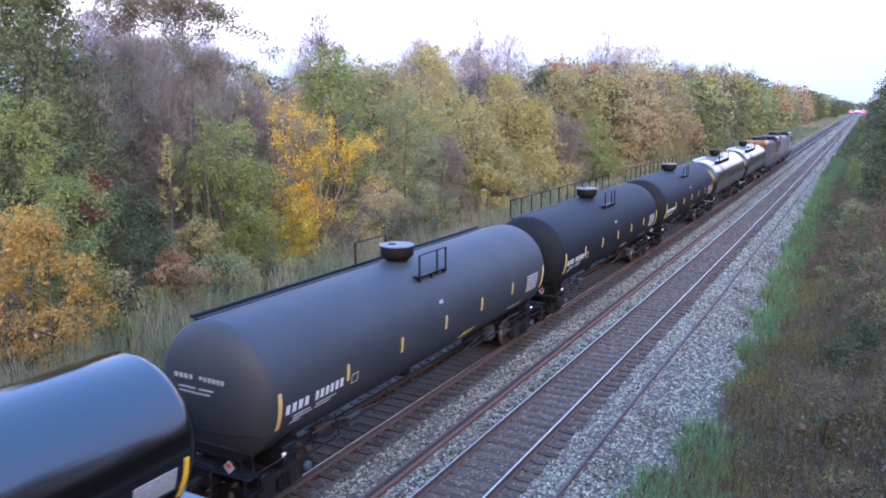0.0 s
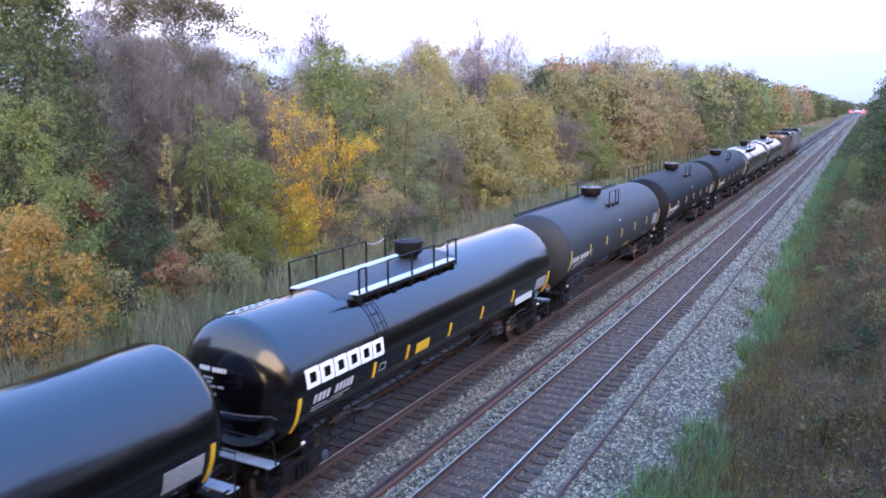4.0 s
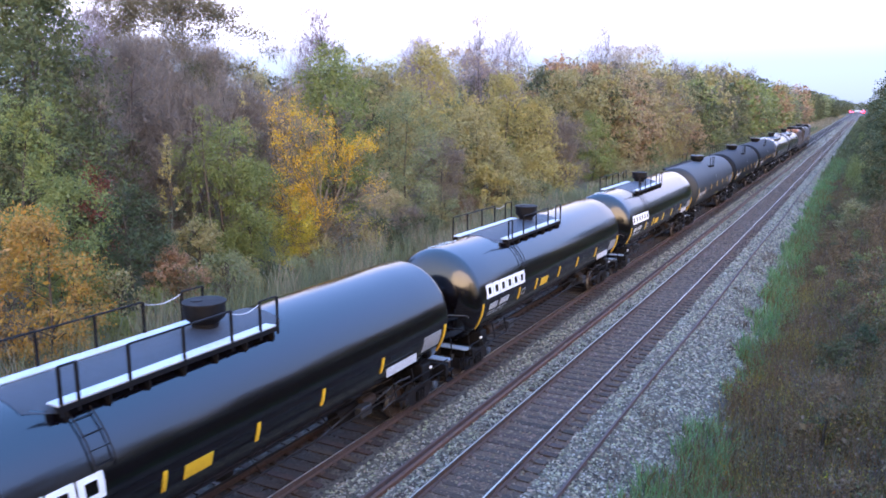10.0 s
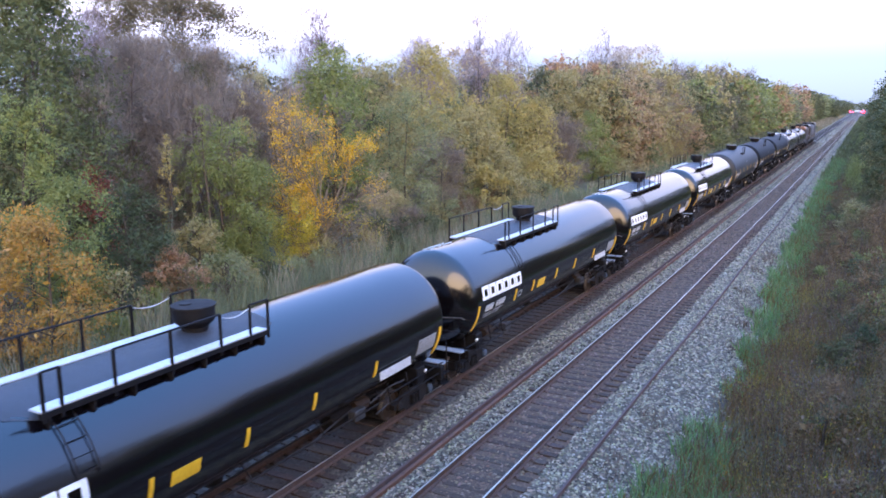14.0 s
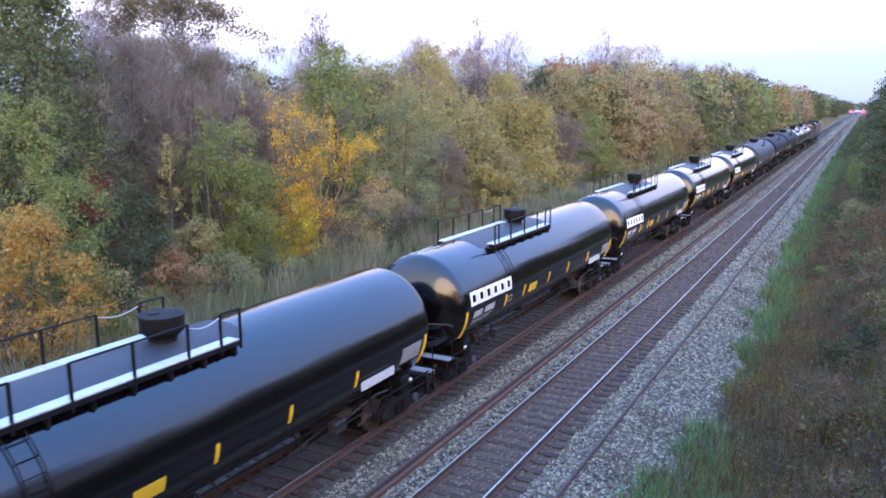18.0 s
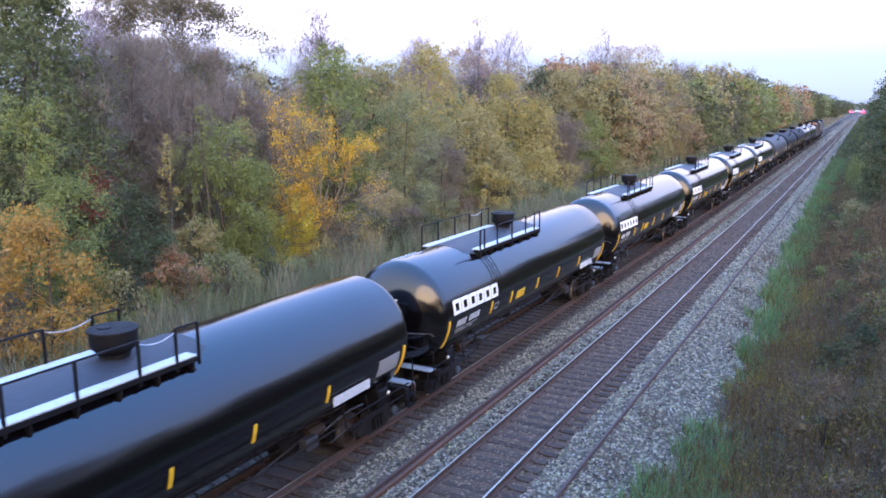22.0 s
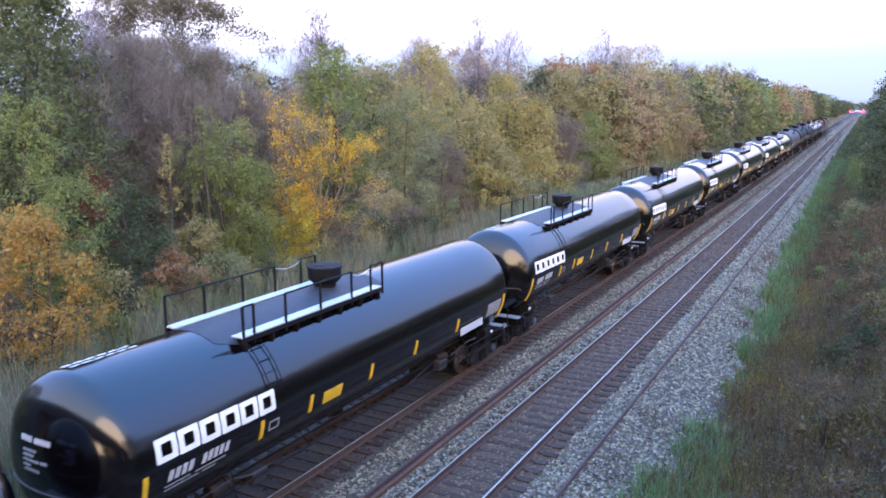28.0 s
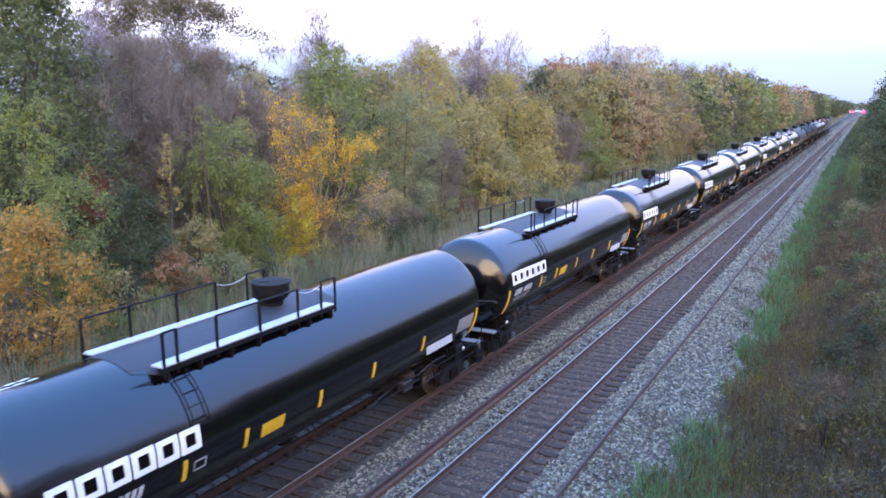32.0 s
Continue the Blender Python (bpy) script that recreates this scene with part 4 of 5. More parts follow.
        part("crossbuck_board", bm, M["white"], s)
    return s


crossing_signal(bend(800) - 2.4, 800)
crossing_signal(bend(800) + 7.0, 800)


def far_van(x, y):
    v = thing("van", "pale van waiting at the distant level crossing", "van", at=pose(x, y, -0.15))
    part("body", add_box(bmesh.new(), -2.4, 2.4, -0.95, 0.95, 0.4, 2.1, 0.2), M["car_paint"], v)
    for s in (-1.5, 1.5):
        bm = bmesh.new()
        lathe(bm, [(0.36, -1.0), (0.36, -0.8)], 16, "y", Matrix.Translation((s, 0, 0.36)))
        part("wheel", bm, M["black"], v)
    part("windscreen", add_box(bmesh.new(), 1.2, 2.0, -0.97, -0.93, 1.3, 1.9, 0.01), M["dark_glass"], v)


far_van(bend(806) + 2.6, 806)
road = tagged(mesh_ob("crossing_road", [(-300, 802, -0.18), (300, 802, -0.18), (300, 810, -0.18), (-300, 810, -0.18), (-300, 802, -0.5), (300, 802, -0.5), (300, 810, -0.5), (-300, 810, -0.5)],
                      [(0, 1, 2, 3), (4, 5, 1, 0), (7, 3, 2, 6), (4, 0, 3, 7), (1, 5, 6, 2)], M["ballast"]), "grey road across the tracks", "road", kind="structure")


# ---------------------------------------------------------------- plants
def leaf_mat(name, c, c2, spread=0.3):
    return mat(name, rgb(*c), 0.75, color2=rgb(*c2), scale=0.45, island=spread * 0.62, gloss=0.25, through_light=0.35)


LEAF = {
    "green": leaf_mat("leaf_green", (0.2, 0.237, 0.087), (0.143, 0.177, 0.068)),
    "greygreen": leaf_mat("leaf_grey_green", (0.21, 0.24, 0.125), (0.155, 0.18, 0.098)),
    "darkgreen": leaf_mat("leaf_dark_green", (0.075, 0.1, 0.055), (0.05, 0.072, 0.042)),
    "dark": leaf_mat("leaf_deep_green", (0.112, 0.135, 0.06), (0.068, 0.088, 0.045)),
    "darkolive": leaf_mat("leaf_dark_olive", (0.1, 0.105, 0.055), (0.065, 0.08, 0.042)),
    "olive": leaf_mat("leaf_olive", (0.31, 0.275, 0.135), (0.21, 0.205, 0.105)),
    "yellowgreen": leaf_mat("leaf_yellow_green", (0.37, 0.31, 0.12), (0.25, 0.235, 0.1)),
    "yellow": leaf_mat("leaf_yellow", (0.62, 0.39, 0.05), (0.45, 0.31, 0.055), 0.4),
    "lemon": leaf_mat("leaf_lemon_green", (0.46, 0.38, 0.06), (0.27, 0.29, 0.07), 0.4),
    "gold": leaf_mat("leaf_gold", (0.46, 0.3, 0.09), (0.3, 0.23, 0.085)),
    "orange": leaf_mat("leaf_orange_brown", (0.42, 0.25, 0.066), (0.27, 0.175, 0.058)),
    "orangegreen": leaf_mat("leaf_orange_green", (0.42, 0.265, 0.105), (0.25, 0.21, 0.09), 0.4),
    "rust": leaf_mat("leaf_rust", (0.36, 0.225, 0.14), (0.24, 0.165, 0.105), 0.36),
    "red": leaf_mat("leaf_red", (0.25, 0.09, 0.07), (0.17, 0.07, 0.055)),
    "tawny": leaf_mat("leaf_tawny", (0.37, 0.285, 0.17), (0.25, 0.205, 0.125), 0.36),
    "sparse": leaf_mat("leaf_dusty_olive", (0.13, 0.115, 0.075), (0.09, 0.085, 0.055)),
    "bare": leaf_mat("twig_grey_purple", (0.2, 0.172, 0.15), (0.14, 0.122, 0.107), 0.4),
    "scrub": leaf_mat("leaf_brown_scrub", (0.17, 0.12, 0.066), (0.115, 0.085, 0.052)),
    "rosy": leaf_mat("leaf_rosy_brown", (0.38, 0.23, 0.155), (0.27, 0.19, 0.13)), "redbrown": leaf_mat("leaf_red_brown", (0.42, 0.17, 0.11), (0.3, 0.15, 0.1)),
    "twigs": leaf_mat("twig_grey", (0.24, 0.2, 0.25), (0.17, 0.14, 0.17), 0.3),
}
M["bark"] = mat("grey_bark", rgb(0.075, 0.062, 0.052), 0.9, color2=rgb(0.045, 0.037, 0.032), scale=6, bump=0.8, bump_scale=30)
M["bark_pale"] = mat("pale_bark", rgb(0.2, 0.175, 0.15), 0.9, color2=rgb(0.12, 0.105, 0.09), scale=6, bump=0.6, bump_scale=30)


def mesh_np(name, verts, quads, material):
    """A mesh from arrays of vertices and four-cornered faces."""
    me = bpy.data.meshes.new(name)
    n, k = len(verts), len(quads)
    me.vertices.add(n)
    me.vertices.foreach_set("co", np.asarray(verts, dtype=np.float32).ravel())
    me.loops.add(4 * k)
    me.loops.foreach_set("vertex_index", np.asarray(quads, dtype=np.int32).ravel())
    me.polygons.add(k)
    me.polygons.foreach_set("loop_start", np.arange(0, 4 * k, 4, dtype=np.int32))
    me.update(calc_edges=True)
    me.materials.append(material)
    return me


def leaves(rng, centres, size, droop=0.35, out=None, along=None):
    """Small pointed leaves at the centres, one bent quad each, facing out of their clump where out is given."""
    n = len(centres)
    face = rng.normal(size=(n, 3))
    if out is not None:
        face = face * 0.45 + out + np.array([0, 0, 0.25])
    d = np.cross(face, rng.normal(size=(n, 3))) if along is None else along + rng.normal(size=(n, 3)) * 0.45
    d[:, 2] -= droop * 0.5
    d /= np.linalg.norm(d, axis=1)[:, None] + 1e-9
    o = np.cross(d, face)
    o /= np.linalg.norm(o, axis=1)[:, None] + 1e-9
    s = size * rng.uniform(0.6, 1.35, size=(n, 1))
    nn = np.cross(d, o)
    v = np.stack([centres - d * s * 0.55, centres + o * s * 0.3 + nn * s * 0.08, centres + d * s * 0.68, centres - o * s * 0.3 + nn * s * 0.08], axis=1)
    return v.reshape(-1, 3)


def twigs(rng, starts, length, width, up=0.8):
    """Thin tapering twigs from the starting points."""
    n = len(starts)
    d = rng.normal(size=(n, 3))
    d[:, 2] = np.abs(d[:, 2]) * 0.6 + up
    d /= np.linalg.norm(d, axis=1)[:, None]
    o = np.cross(d, rng.normal(size=(n, 3)))
    o /= np.linalg.norm(o, axis=1)[:, None] + 1e-9
    L = length * rng.uniform(0.5, 1.3, size=(n, 1))
    kink = rng.normal(size=(n, 3)) * L * 0.12
    v = np.stack([starts - o * width, starts + o * width, starts + d * L + kink + o * width * 0.25, starts + d * L + kink - o * width * 0.25], axis=1)
    return v.reshape(-1, 3)


def crown_clumps(rng, h, w, base, n, shape):
    """Centres and sizes of the leaf clumps in a crown; uneven, with gaps."""
    out = []
    phase = rng.uniform(0, math.tau, 4)
    for _ in range(n):
        f = rng.uniform(0, 1)
        ang = rng.uniform(0, math.tau)
        if shape == "cone":
            prof = (1 - f) ** 0.8 * 1.0 + 0.06
        elif shape == "vase":
            prof = 0.35 + 0.65 * math.sin(math.pi * min(1, f * 0.9 + 0.08)) ** 0.8
        else:
            prof = max(0.12, math.sin(math.pi * (0.2 + 0.75 * f)) ** 0.7)
        lump = 1 + 0.28 * math.sin(3 * ang + phase[0]) * math.sin(5 * f + phase[1]) + 0.18 * math.sin(5 * ang + phase[2] + 7 * f)
        r = w / 2 * prof * lump * math.sqrt(rng.uniform(0.12, 1.0))
        out.append((r * math.cos(ang), r * math.sin(ang), base + (h - base) * f))
    return np.array(out)


def tree(x, y, h, w, colour, leaf_count=5000, leaf_size=0.2, base=None, shape="round", clumps=None, seed=0, name="tree", label=None, z=None, bark="bark", category="tree", group="trees beside the railway"):
    """A tapered trunk with limbs and a crown of many small leaves or twigs."""
    rng = np.random.default_rng(seed)
    z = ground_z(x, y) - 0.05 if z is None else z
    base = h * 0.16 if base is None else base
    t = thing(name, label or LABELS[colour], category, group, at=pose(x, y, z, 0, 0, 0))
    n = clumps or max(18, int(h * w * 1.3))
    c = crown_clumps(rng, h, w, base, n, shape)
    bm = bmesh.new()
    r0 = 0.03 + 0.008 * h
    lean = rng.normal(size=2) * 0.06 * h
    spine = [Vector((lean[0] * f * f + 0.02 * h * math.sin(5 * f + seed), lean[1] * f * f + 0.02 * h * math.cos(4 * f + 2 * seed), h * 0.9 * f)) for f in (0, 0.15, 0.3, 0.45, 0.6, 0.75, 0.88, 1.0)]
    add_tube(bm, spine, r0, 7, 0.02)
    for i in range(0, n, max(1, n // (70 if colour in ("twigs", "sparse") else 26))):
        p = Vector(c[i])
        f = max(0.08, min(0.9, (p.z - 0.25 * math.hypot(p.x, p.y) - 0.4) / (h * 0.9)))
        j = min(6, int(f * 7))
        s = spine[j].lerp(spine[j + 1], f * 7 - j) if f * 7 - j <= 1 else spine[j + 1]
        m = s.lerp(p, 0.55) + Vector((0, 0, 0.12 * (p - s).length))
        add_tube(bm, [s, m, p], max(0.018, r0 * 0.42 * (1 - f)), 4, 0.010)
    part("trunk", bm, M[bark], t, smooth=True)
    which = rng.integers(0, n, leaf_count)
    spread = 0.16 * w * rng.uniform(0.55, 1.25, size=n)
    spread = np.clip(spread, 0.18, 0.85)
    pts = c[which] + rng.normal(size=(leaf_count, 3)) * (spread[which][:, None] * np.array([1, 1, 0.72])) * 0.62
    along = None
    if colour not in ("bare", "twigs", "sparse"):            # leaves sit in sprays along the twigs of each clump
        twig = rng.normal(size=(n, 9, 3)) + np.array([0, 0, 0.25]) + (c * np.array([1.6, 1.6, 0]) / w)[:, None]
        twig /= np.linalg.norm(twig, axis=2)[:, :, None]
        along = twig[which, rng.integers(0, 9, leaf_count)]
        reach = rng.uniform(0.1, 1, size=(leaf_count, 1)) ** 0.75 * spread[which][:, None] * 1.45
        pts = c[which] + along * reach * np.array([1, 1, 0.85]) + rng.normal(size=(leaf_count, 3)) * (0.05 + 0.09 * spread[which][:, None])
        pts[:, 2] -= 0.12 * (reach[:, 0] / 0.6) ** 2         # the twigs bow under their leaves
    pts[:, 2] = np.maximum(pts[:, 2], 0.15)
    z_near = y < 60
    if colour in ("bare", "twigs"):
        v = twigs(rng, pts, leaf_size * (5.5 if colour == "twigs" else 4.2), 0.02 if colour == "twigs" else 0.013 if z_near else 0.022)
    elif colour == "sparse":
        k = leaf_count // 4
        v = np.concatenate([twigs(rng, pts[:k], leaf_size * 4, 0.014), leaves(rng, pts[k:], leaf_size)])
    else:
        out = (pts - c[which]) / (spread[which][:, None] * 0.62) + pts * np.array([1.2, 1.2, 0]) / w
        v = leaves(rng, pts, leaf_size, out=out * 0.6 + np.array([0, 0, 0.35]), along=along)
    k = leaf_count // 12                          # larger leaves deep in the crown
    deep = pts[:k] * np.array([0.72, 0.72, 0.96])
    if colour not in ("twigs", "sparse", "tawny"):
        v = np.concatenate([v, leaves(rng, deep, leaf_size * (2.1 if colour != "bare" else 1.6))])
    q = np.arange(len(v)).reshape(-1, 4)
    crown = new("crown", mesh_np("crown", v, q, LEAF[colour]))
    crown.parent = t
    return t


LABELS = {"rosy": "rosy-brown autumn tree in the wood", "redbrown": "red-brown autumn tree in the wood", 
    "green": "leafy green tree at the edge of the wood", "greygreen": "soft grey-green leafy tree beside the ditch", "darkgreen": "dense dark green bushy tree",
    "dark": "tall dark green tree in shade", "darkolive": "dark olive tree in the wood", "olive": "olive-green autumn tree beside the railway",
    "yellowgreen": "yellow-green autumn tree in the wood", "yellow": "bright yellow autumn tree with pale bare limbs", "gold": "golden autumn tree in the wood",
    "orange": "orange-brown autumn tree beside the ditch", "orangegreen": "autumn tree turning from green to orange", "rust": "rust-brown autumn tree in the wood",
    "red": "small red-leaved autumn tree", "tawny": "half-bare tawny autumn tree", "sparse": "tall thinly leaved tree against the sky",
    "bare": "bare grey-purple tree with dense twigs", "twigs": "bare grey tree with thin twigs against the sky"}

# x, y, height, width, colour
NEAR = ((-14.5, 18.0, 6.0, 4.2, "orange"), (-18, 19.9, 10.3, 3.6, "green"), (-18, 25.1, 6.2, 4.4, "darkgreen"), (-21, 25.6, 7.2, 2.0, "red"),
        (-16.5, 26.0, 3.2, 2.4, "rust"), (-20, 29.4, 8.4, 1.1, "yellowgreen"), (-20, 33.9, 8.7, 5.4, "green"), (-18.8, 34, 6.6, 3.8, "green"), (-17, 21.3, 7.2, 3.6, "green"),
        (-16.2, 43.5, 5.6, 3.6, "tawny"), (-19, 52, 10.8, 6.2, "greygreen"), (-18, 47.9, 3.7, 3.7, "olive"), (-17.5, 28.7, 4.3, 2.8, "olive"),
        (-24, 25.2, 16.7, 7.5, "dark"), (-28.5, 27.5, 17.5, 7.0, "darkolive"), (-26, 29.2, 12.1, 4.5, "darkolive"), (-30, 36.8, 13.4, 8.8, "bare"), (-30, 41.7, 13.2, 7.0, "bare"), (-38, 46.4, 20, 12.5, "sparse"),
       (-20, 31.8, 10.0, 1.35, "green"), (-20.2, 33.3, 10.4, 1.2, "green"), (-20, 35.3, 10.5, 1.3, "yellowgreen"), (-28.5, 40.5, 12.4, 4.6, "darkolive"))
MID = ((-27, 53.6, 14.7, 7.2, "green"), (-30, 47.6, 9.5, 7.0, "bare"), (-26, 67.7, 15.3, 8.4, "yellowgreen"), (-27, 62.2, 13.5, 6.2, "olive"),        (-24, 82.1, 12.9, 9.4, "yellowgreen"), (-22, 85.7, 10.1, 6.4, "yellowgreen"), (-20, 65.6, 9.5, 6.4, "olive"), (-18, 66.3, 5.9, 7.3, "olive"), (-18.5, 79, 5.0, 6.6, "yellowgreen"),
       (-19, 57.5, 7.6, 4.6, "bare"), (-16.8, 61.5, 4.7, 4.4, "yellowgreen"), (-25, 105.2, 14.4, 8.7, "olive"), (-20, 89.8, 8.1, 6.2, "bare"), (-19, 98.5, 8.7, 5.2, "green"), (-24, 128.9, 18.6, 11.4, "tawny"),
       (-24, 114.6, 15.2, 7.7, "rust"), (-21, 133.1, 11.6, 7.7, "olive"), (-20, 145.3, 11.2, 8.8, "rust"), (-18.5, 103.4, 5.3, 7.5, "olive"), (-18.5, 124.4, 5.4, 7.3, "olive"),
       (-32, 91.1, 19.7, 6.5, "twigs"), (-32, 100.8, 19.4, 5.6, "twigs"), (-34, 60.6, 17.8, 6.0, "twigs"), (-31, 140.7, 22.7, 8, "twigs"),
       (-33, 78.2, 16.5, 5.2, "twigs"), (-34, 35.4, 15.5, 5.0, "twigs"))
for i, (x, y, h, w, colour) in enumerate(NEAR):
    big = h * w
    tree(x, y, h, w, colour, {"bare": 19000, "tawny": 3500, "sparse": 48000, "dark": 24000}.get(colour) or (1500 if w < 1.5 else int(min(24000, 4500 + 260 * big))), 0.09 if big < 80 else 0.155 if colour == "sparse" else 0.15, seed=100 + i, base=0.2 if h < 14 else h * (0.5 if colour == "sparse" else 0.08),
         shape="vase" if colour in ("green", "yellow") else "round", bark="bark_pale" if colour in ("tawny", "yellow") else "bark", clumps=int(20 + 1.7 * big) if big < 140 else 190)
for i, (x, y, h, w, colour) in enumerate(MID):
    big = h * w
    tree(x, y, h, w, colour, int(min(19000, 2500 + 130 * big)) if colour != "twigs" else 1700, 0.15 if colour != "twigs" else 0.26, seed=200 + i, base=0.25 if colour != "twigs" else h * 0.45)



def yellow_tree(x, y):
    """Forked autumn tree: leaves low on one side and at the limbs' ends, bare pale limbs on the other."""
    g = np.random.default_rng(77)
    z = ground_z(x, y) - 0.05
    t = thing("tree", LABELS["yellow"], "tree", "trees beside the railway", at=pose(x, y, z))
    ax, dep = np.array([0.878, 0.478, 0.0]), np.array([-0.478, 0.878, 0.0])
    # sideways place, height, half width, half height, leaves
    tufts = ((-1.9, 1.3, 0.8, 0.9, 2400), (-1.2, 2.6, 0.9, 1.0, 2800), (-2.0, 3.6, 0.8, 0.9, 2400), (-2.6, 2.5, 0.6, 1.0, 2200), (-1.0, 1.5, 0.7, 0.8, 2200), (-0.4, 3.6, 0.7, 0.7, 1500), (-0.8, 4.6, 1.0, 0.8, 1500), (-1.7, 5.3, 0.8, 0.8, 1300), (-0.3, 5.9, 0.9, 0.6, 1200), (-2.1, 6.8, 0.55, 0.7, 800),
             (-2.6, 8.1, 0.4, 0.7, 420), (-1.0, 7.3, 0.6, 0.6, 600), (0.9, 6.6, 0.8, 0.5, 900), (1.6, 5.4, 0.6, 0.6, 420), (2.6, 6.5, 0.6, 0.7, 1100), (0.2, 7.6, 0.5, 0.5, 420), (-1.6, 7.9, 0.5, 0.5, 500), (1.9, 6.1, 0.6, 0.5, 700), (-2.2, 0.9, 0.8, 0.6, 1200), (3.0, 4.6, 0.6, 0.7, 260), (1.3, 3.2, 0.9, 0.9, 260), (2.4, 2.4, 0.9, 0.8, 240), (-1.5, 0.6, 0.9, 0.5, 700))
    vs, lower = [], []
    bm = bmesh.new()
    fork = Vector((0.15, 0.1, 2.2))
    add_tube(bm, [(0, 0, -0.1), (0.05, 0.02, 1.0), fork], 0.11, 8, 0.085)
    for u, h, rw, rh, n in tufts:
        d0 = g.uniform(-0.7, 0.7)
        h *= 1 + 0.035 * max(0, h - 2.0)         # the upper limbs reach high
        p = ax * u + dep * d0 + np.array([0, 0, h])
        n = int(n * 0.95)
        c = g.normal(size=(16, 3)) * np.array([rw, rw, rh]) * 0.78 + p
        w = g.integers(0, 16, n)
        pts = c[w] + g.normal(size=(n, 3)) * 0.23
        (lower if h < 3.4 else vs).append(leaves(g, pts, 0.088, out=(pts - c[w]) / 0.25 + (pts - p) * 0.5))
        end = Vector(p)
        low = fork if h > 2.6 else Vector((0.05, 0.02, 0.7 + 0.3 * h))
        side = Vector(g.normal(size=3)) * 0.18
        m1, m2 = low.lerp(end, 0.35) + Vector((0, 0, 0.35)) + side, low.lerp(end, 0.7) + Vector((0, 0, 0.25)) - side * 0.5
        add_tube(bm, [low, m1, m2, end], 0.05 if h > 2.6 else 0.035, 6, 0.014)
        for q in c:
            add_tube(bm, [m2, Vector(q) + Vector(g.normal(size=3)) * 0.1], 0.014, 4, 0.006)
    for k in range(22):                          # bare crooked twigs low on the open side
        u, h = g.uniform(0.3, 3.4), g.uniform(0.6, 5.2)
        a = Vector((0.1, 0.05, max(0.5, h - 0.5 * u)))
        b = Vector(ax * u + dep * g.uniform(-0.8, 0.8) + np.array([0, 0, h]))
        add_tube(bm, [a, a.lerp(b, 0.5) + Vector(g.normal(size=3)) * 0.2, b, b + Vector(g.normal(size=3)) * 0.35 + Vector((0, 0, 0.3))], 0.024, 5, 0.006)
    part("trunk", bm, M["bark_pale"], t, "pale forked trunk and limbs", smooth=True)
    v = np.concatenate(vs)
    crown = new("crown", mesh_np("crown", v, np.arange(len(v)).reshape(-1, 4), LEAF["yellow"]))
    crown.parent = t
    v = np.concatenate(lower)
    low_ = new("lower_crown", mesh_np("lower_crown", v, np.arange(len(v)).reshape(-1, 4), LEAF["lemon"]))
    low_["label"] = "lemon-green lower leaves"
    low_.parent = t


yellow_tree(-17, 38.6)

for k, (x, y, h, w, colour) in enumerate(((-21.5, 160, 11.5, 7.5, "rosy"), (-21, 171, 10, 7, "rosy"), (-20.5, 262, 12, 6.5, "redbrown"), (-21, 118, 8.5, 4.5, "green"), (-19.5, 222, 9, 6, "yellowgreen"), (-24.5, 148, 20.3, 8.5, "tawny"))):
    tree(x + bend(y), y, h, w, colour, 5200, 0.24, seed=600 + k, base=0.3)

# the wood behind and beyond: copies of a few grown trees
PROTO = {}
for k, (colour, h, w, shape) in enumerate((("olive", 11, 7.5, "round"), ("yellowgreen", 11, 8, "round"), ("green", 10, 7.5, "round"), ("rust", 11, 7.5, "round"), ("bare", 11, 8, "round"),
                                            ("orangegreen", 11, 7.5, "vase"), ("tawny", 11, 7.5, "round"), ("darkolive", 10, 8, "round"), ("gold", 9.5, 6.5, "round"), ("greygreen", 9, 7, "round"))):
    PROTO[colour] = tree(-46 - 2.4 * k, 24 + 3 * k, h, w, colour, 4700, 0.228, seed=300 + k, base=0.3, shape=shape)
rng = random.Random(7)


FAR = []


def plant(colour, x, y, s, sz=None, joined=False):
    if y > 150 or joined:
        FAR.append((colour, x, y, s, sz or s, rng.uniform(0, math.tau)))
        return None
    ob = copy_thing(PROTO[colour], pose(x, y, ground_z(x, y) - 0.05, 0, 0, rng.uniform(0, 360)))
    ob.scale = (s, s, sz or s)
    return ob


WOOD = ["olive", "yellowgreen", "green", "rust", "bare", "orangegreen", "tawny", "darkolive", "tawny", "greygreen", "olive", "green", "bare", "darkolive"]
WOOD_FAR = ["olive", "darkolive", "green", "darkolive", "greygreen", "green", "darkolive", "rust", "darkolive", "greygreen", "bare"]
y = 26.0
while y < 330:                                   # second and third rows along the left side
    for x0 in (-26, -33, -41):
        if y > 110 or x0 < -30:
            x = x0 + rng.uniform(-2.5, 2.5) + bend(y)
            s = rng.uniform(0.8, 1.0) if y < 66 else rng.uniform(1.05, 1.35) if y < 110 else rng.uniform(1.25, 1.6) * (1 + 0.2 * min(1, max(0, y - 150) / 100))
            plant(rng.choice(WOOD_FAR if y > 150 else WOOD if y > 60 else ["bare", "darkolive", "bare", "olive"]), x, y + rng.uniform(-2, 2), s)
    y += 5.0 + y * 0.012
for k in range(12):                              # taller trees closing the gaps in the skyline
    plant(("darkolive", "olive", "greygreen", "bare")[k % 4], -45 + rng.uniform(-3, 3), 74 + 6.5 * k, 1.3 + 0.02 * k)
for k in range(9):                               # the wood's far rim, low against the clear sky
    plant(("darkolive", "bare", "olive")[k % 3], -59 + rng.uniform(-3, 3), 66 + 5.5 * k, 1.3)
y = 108.0
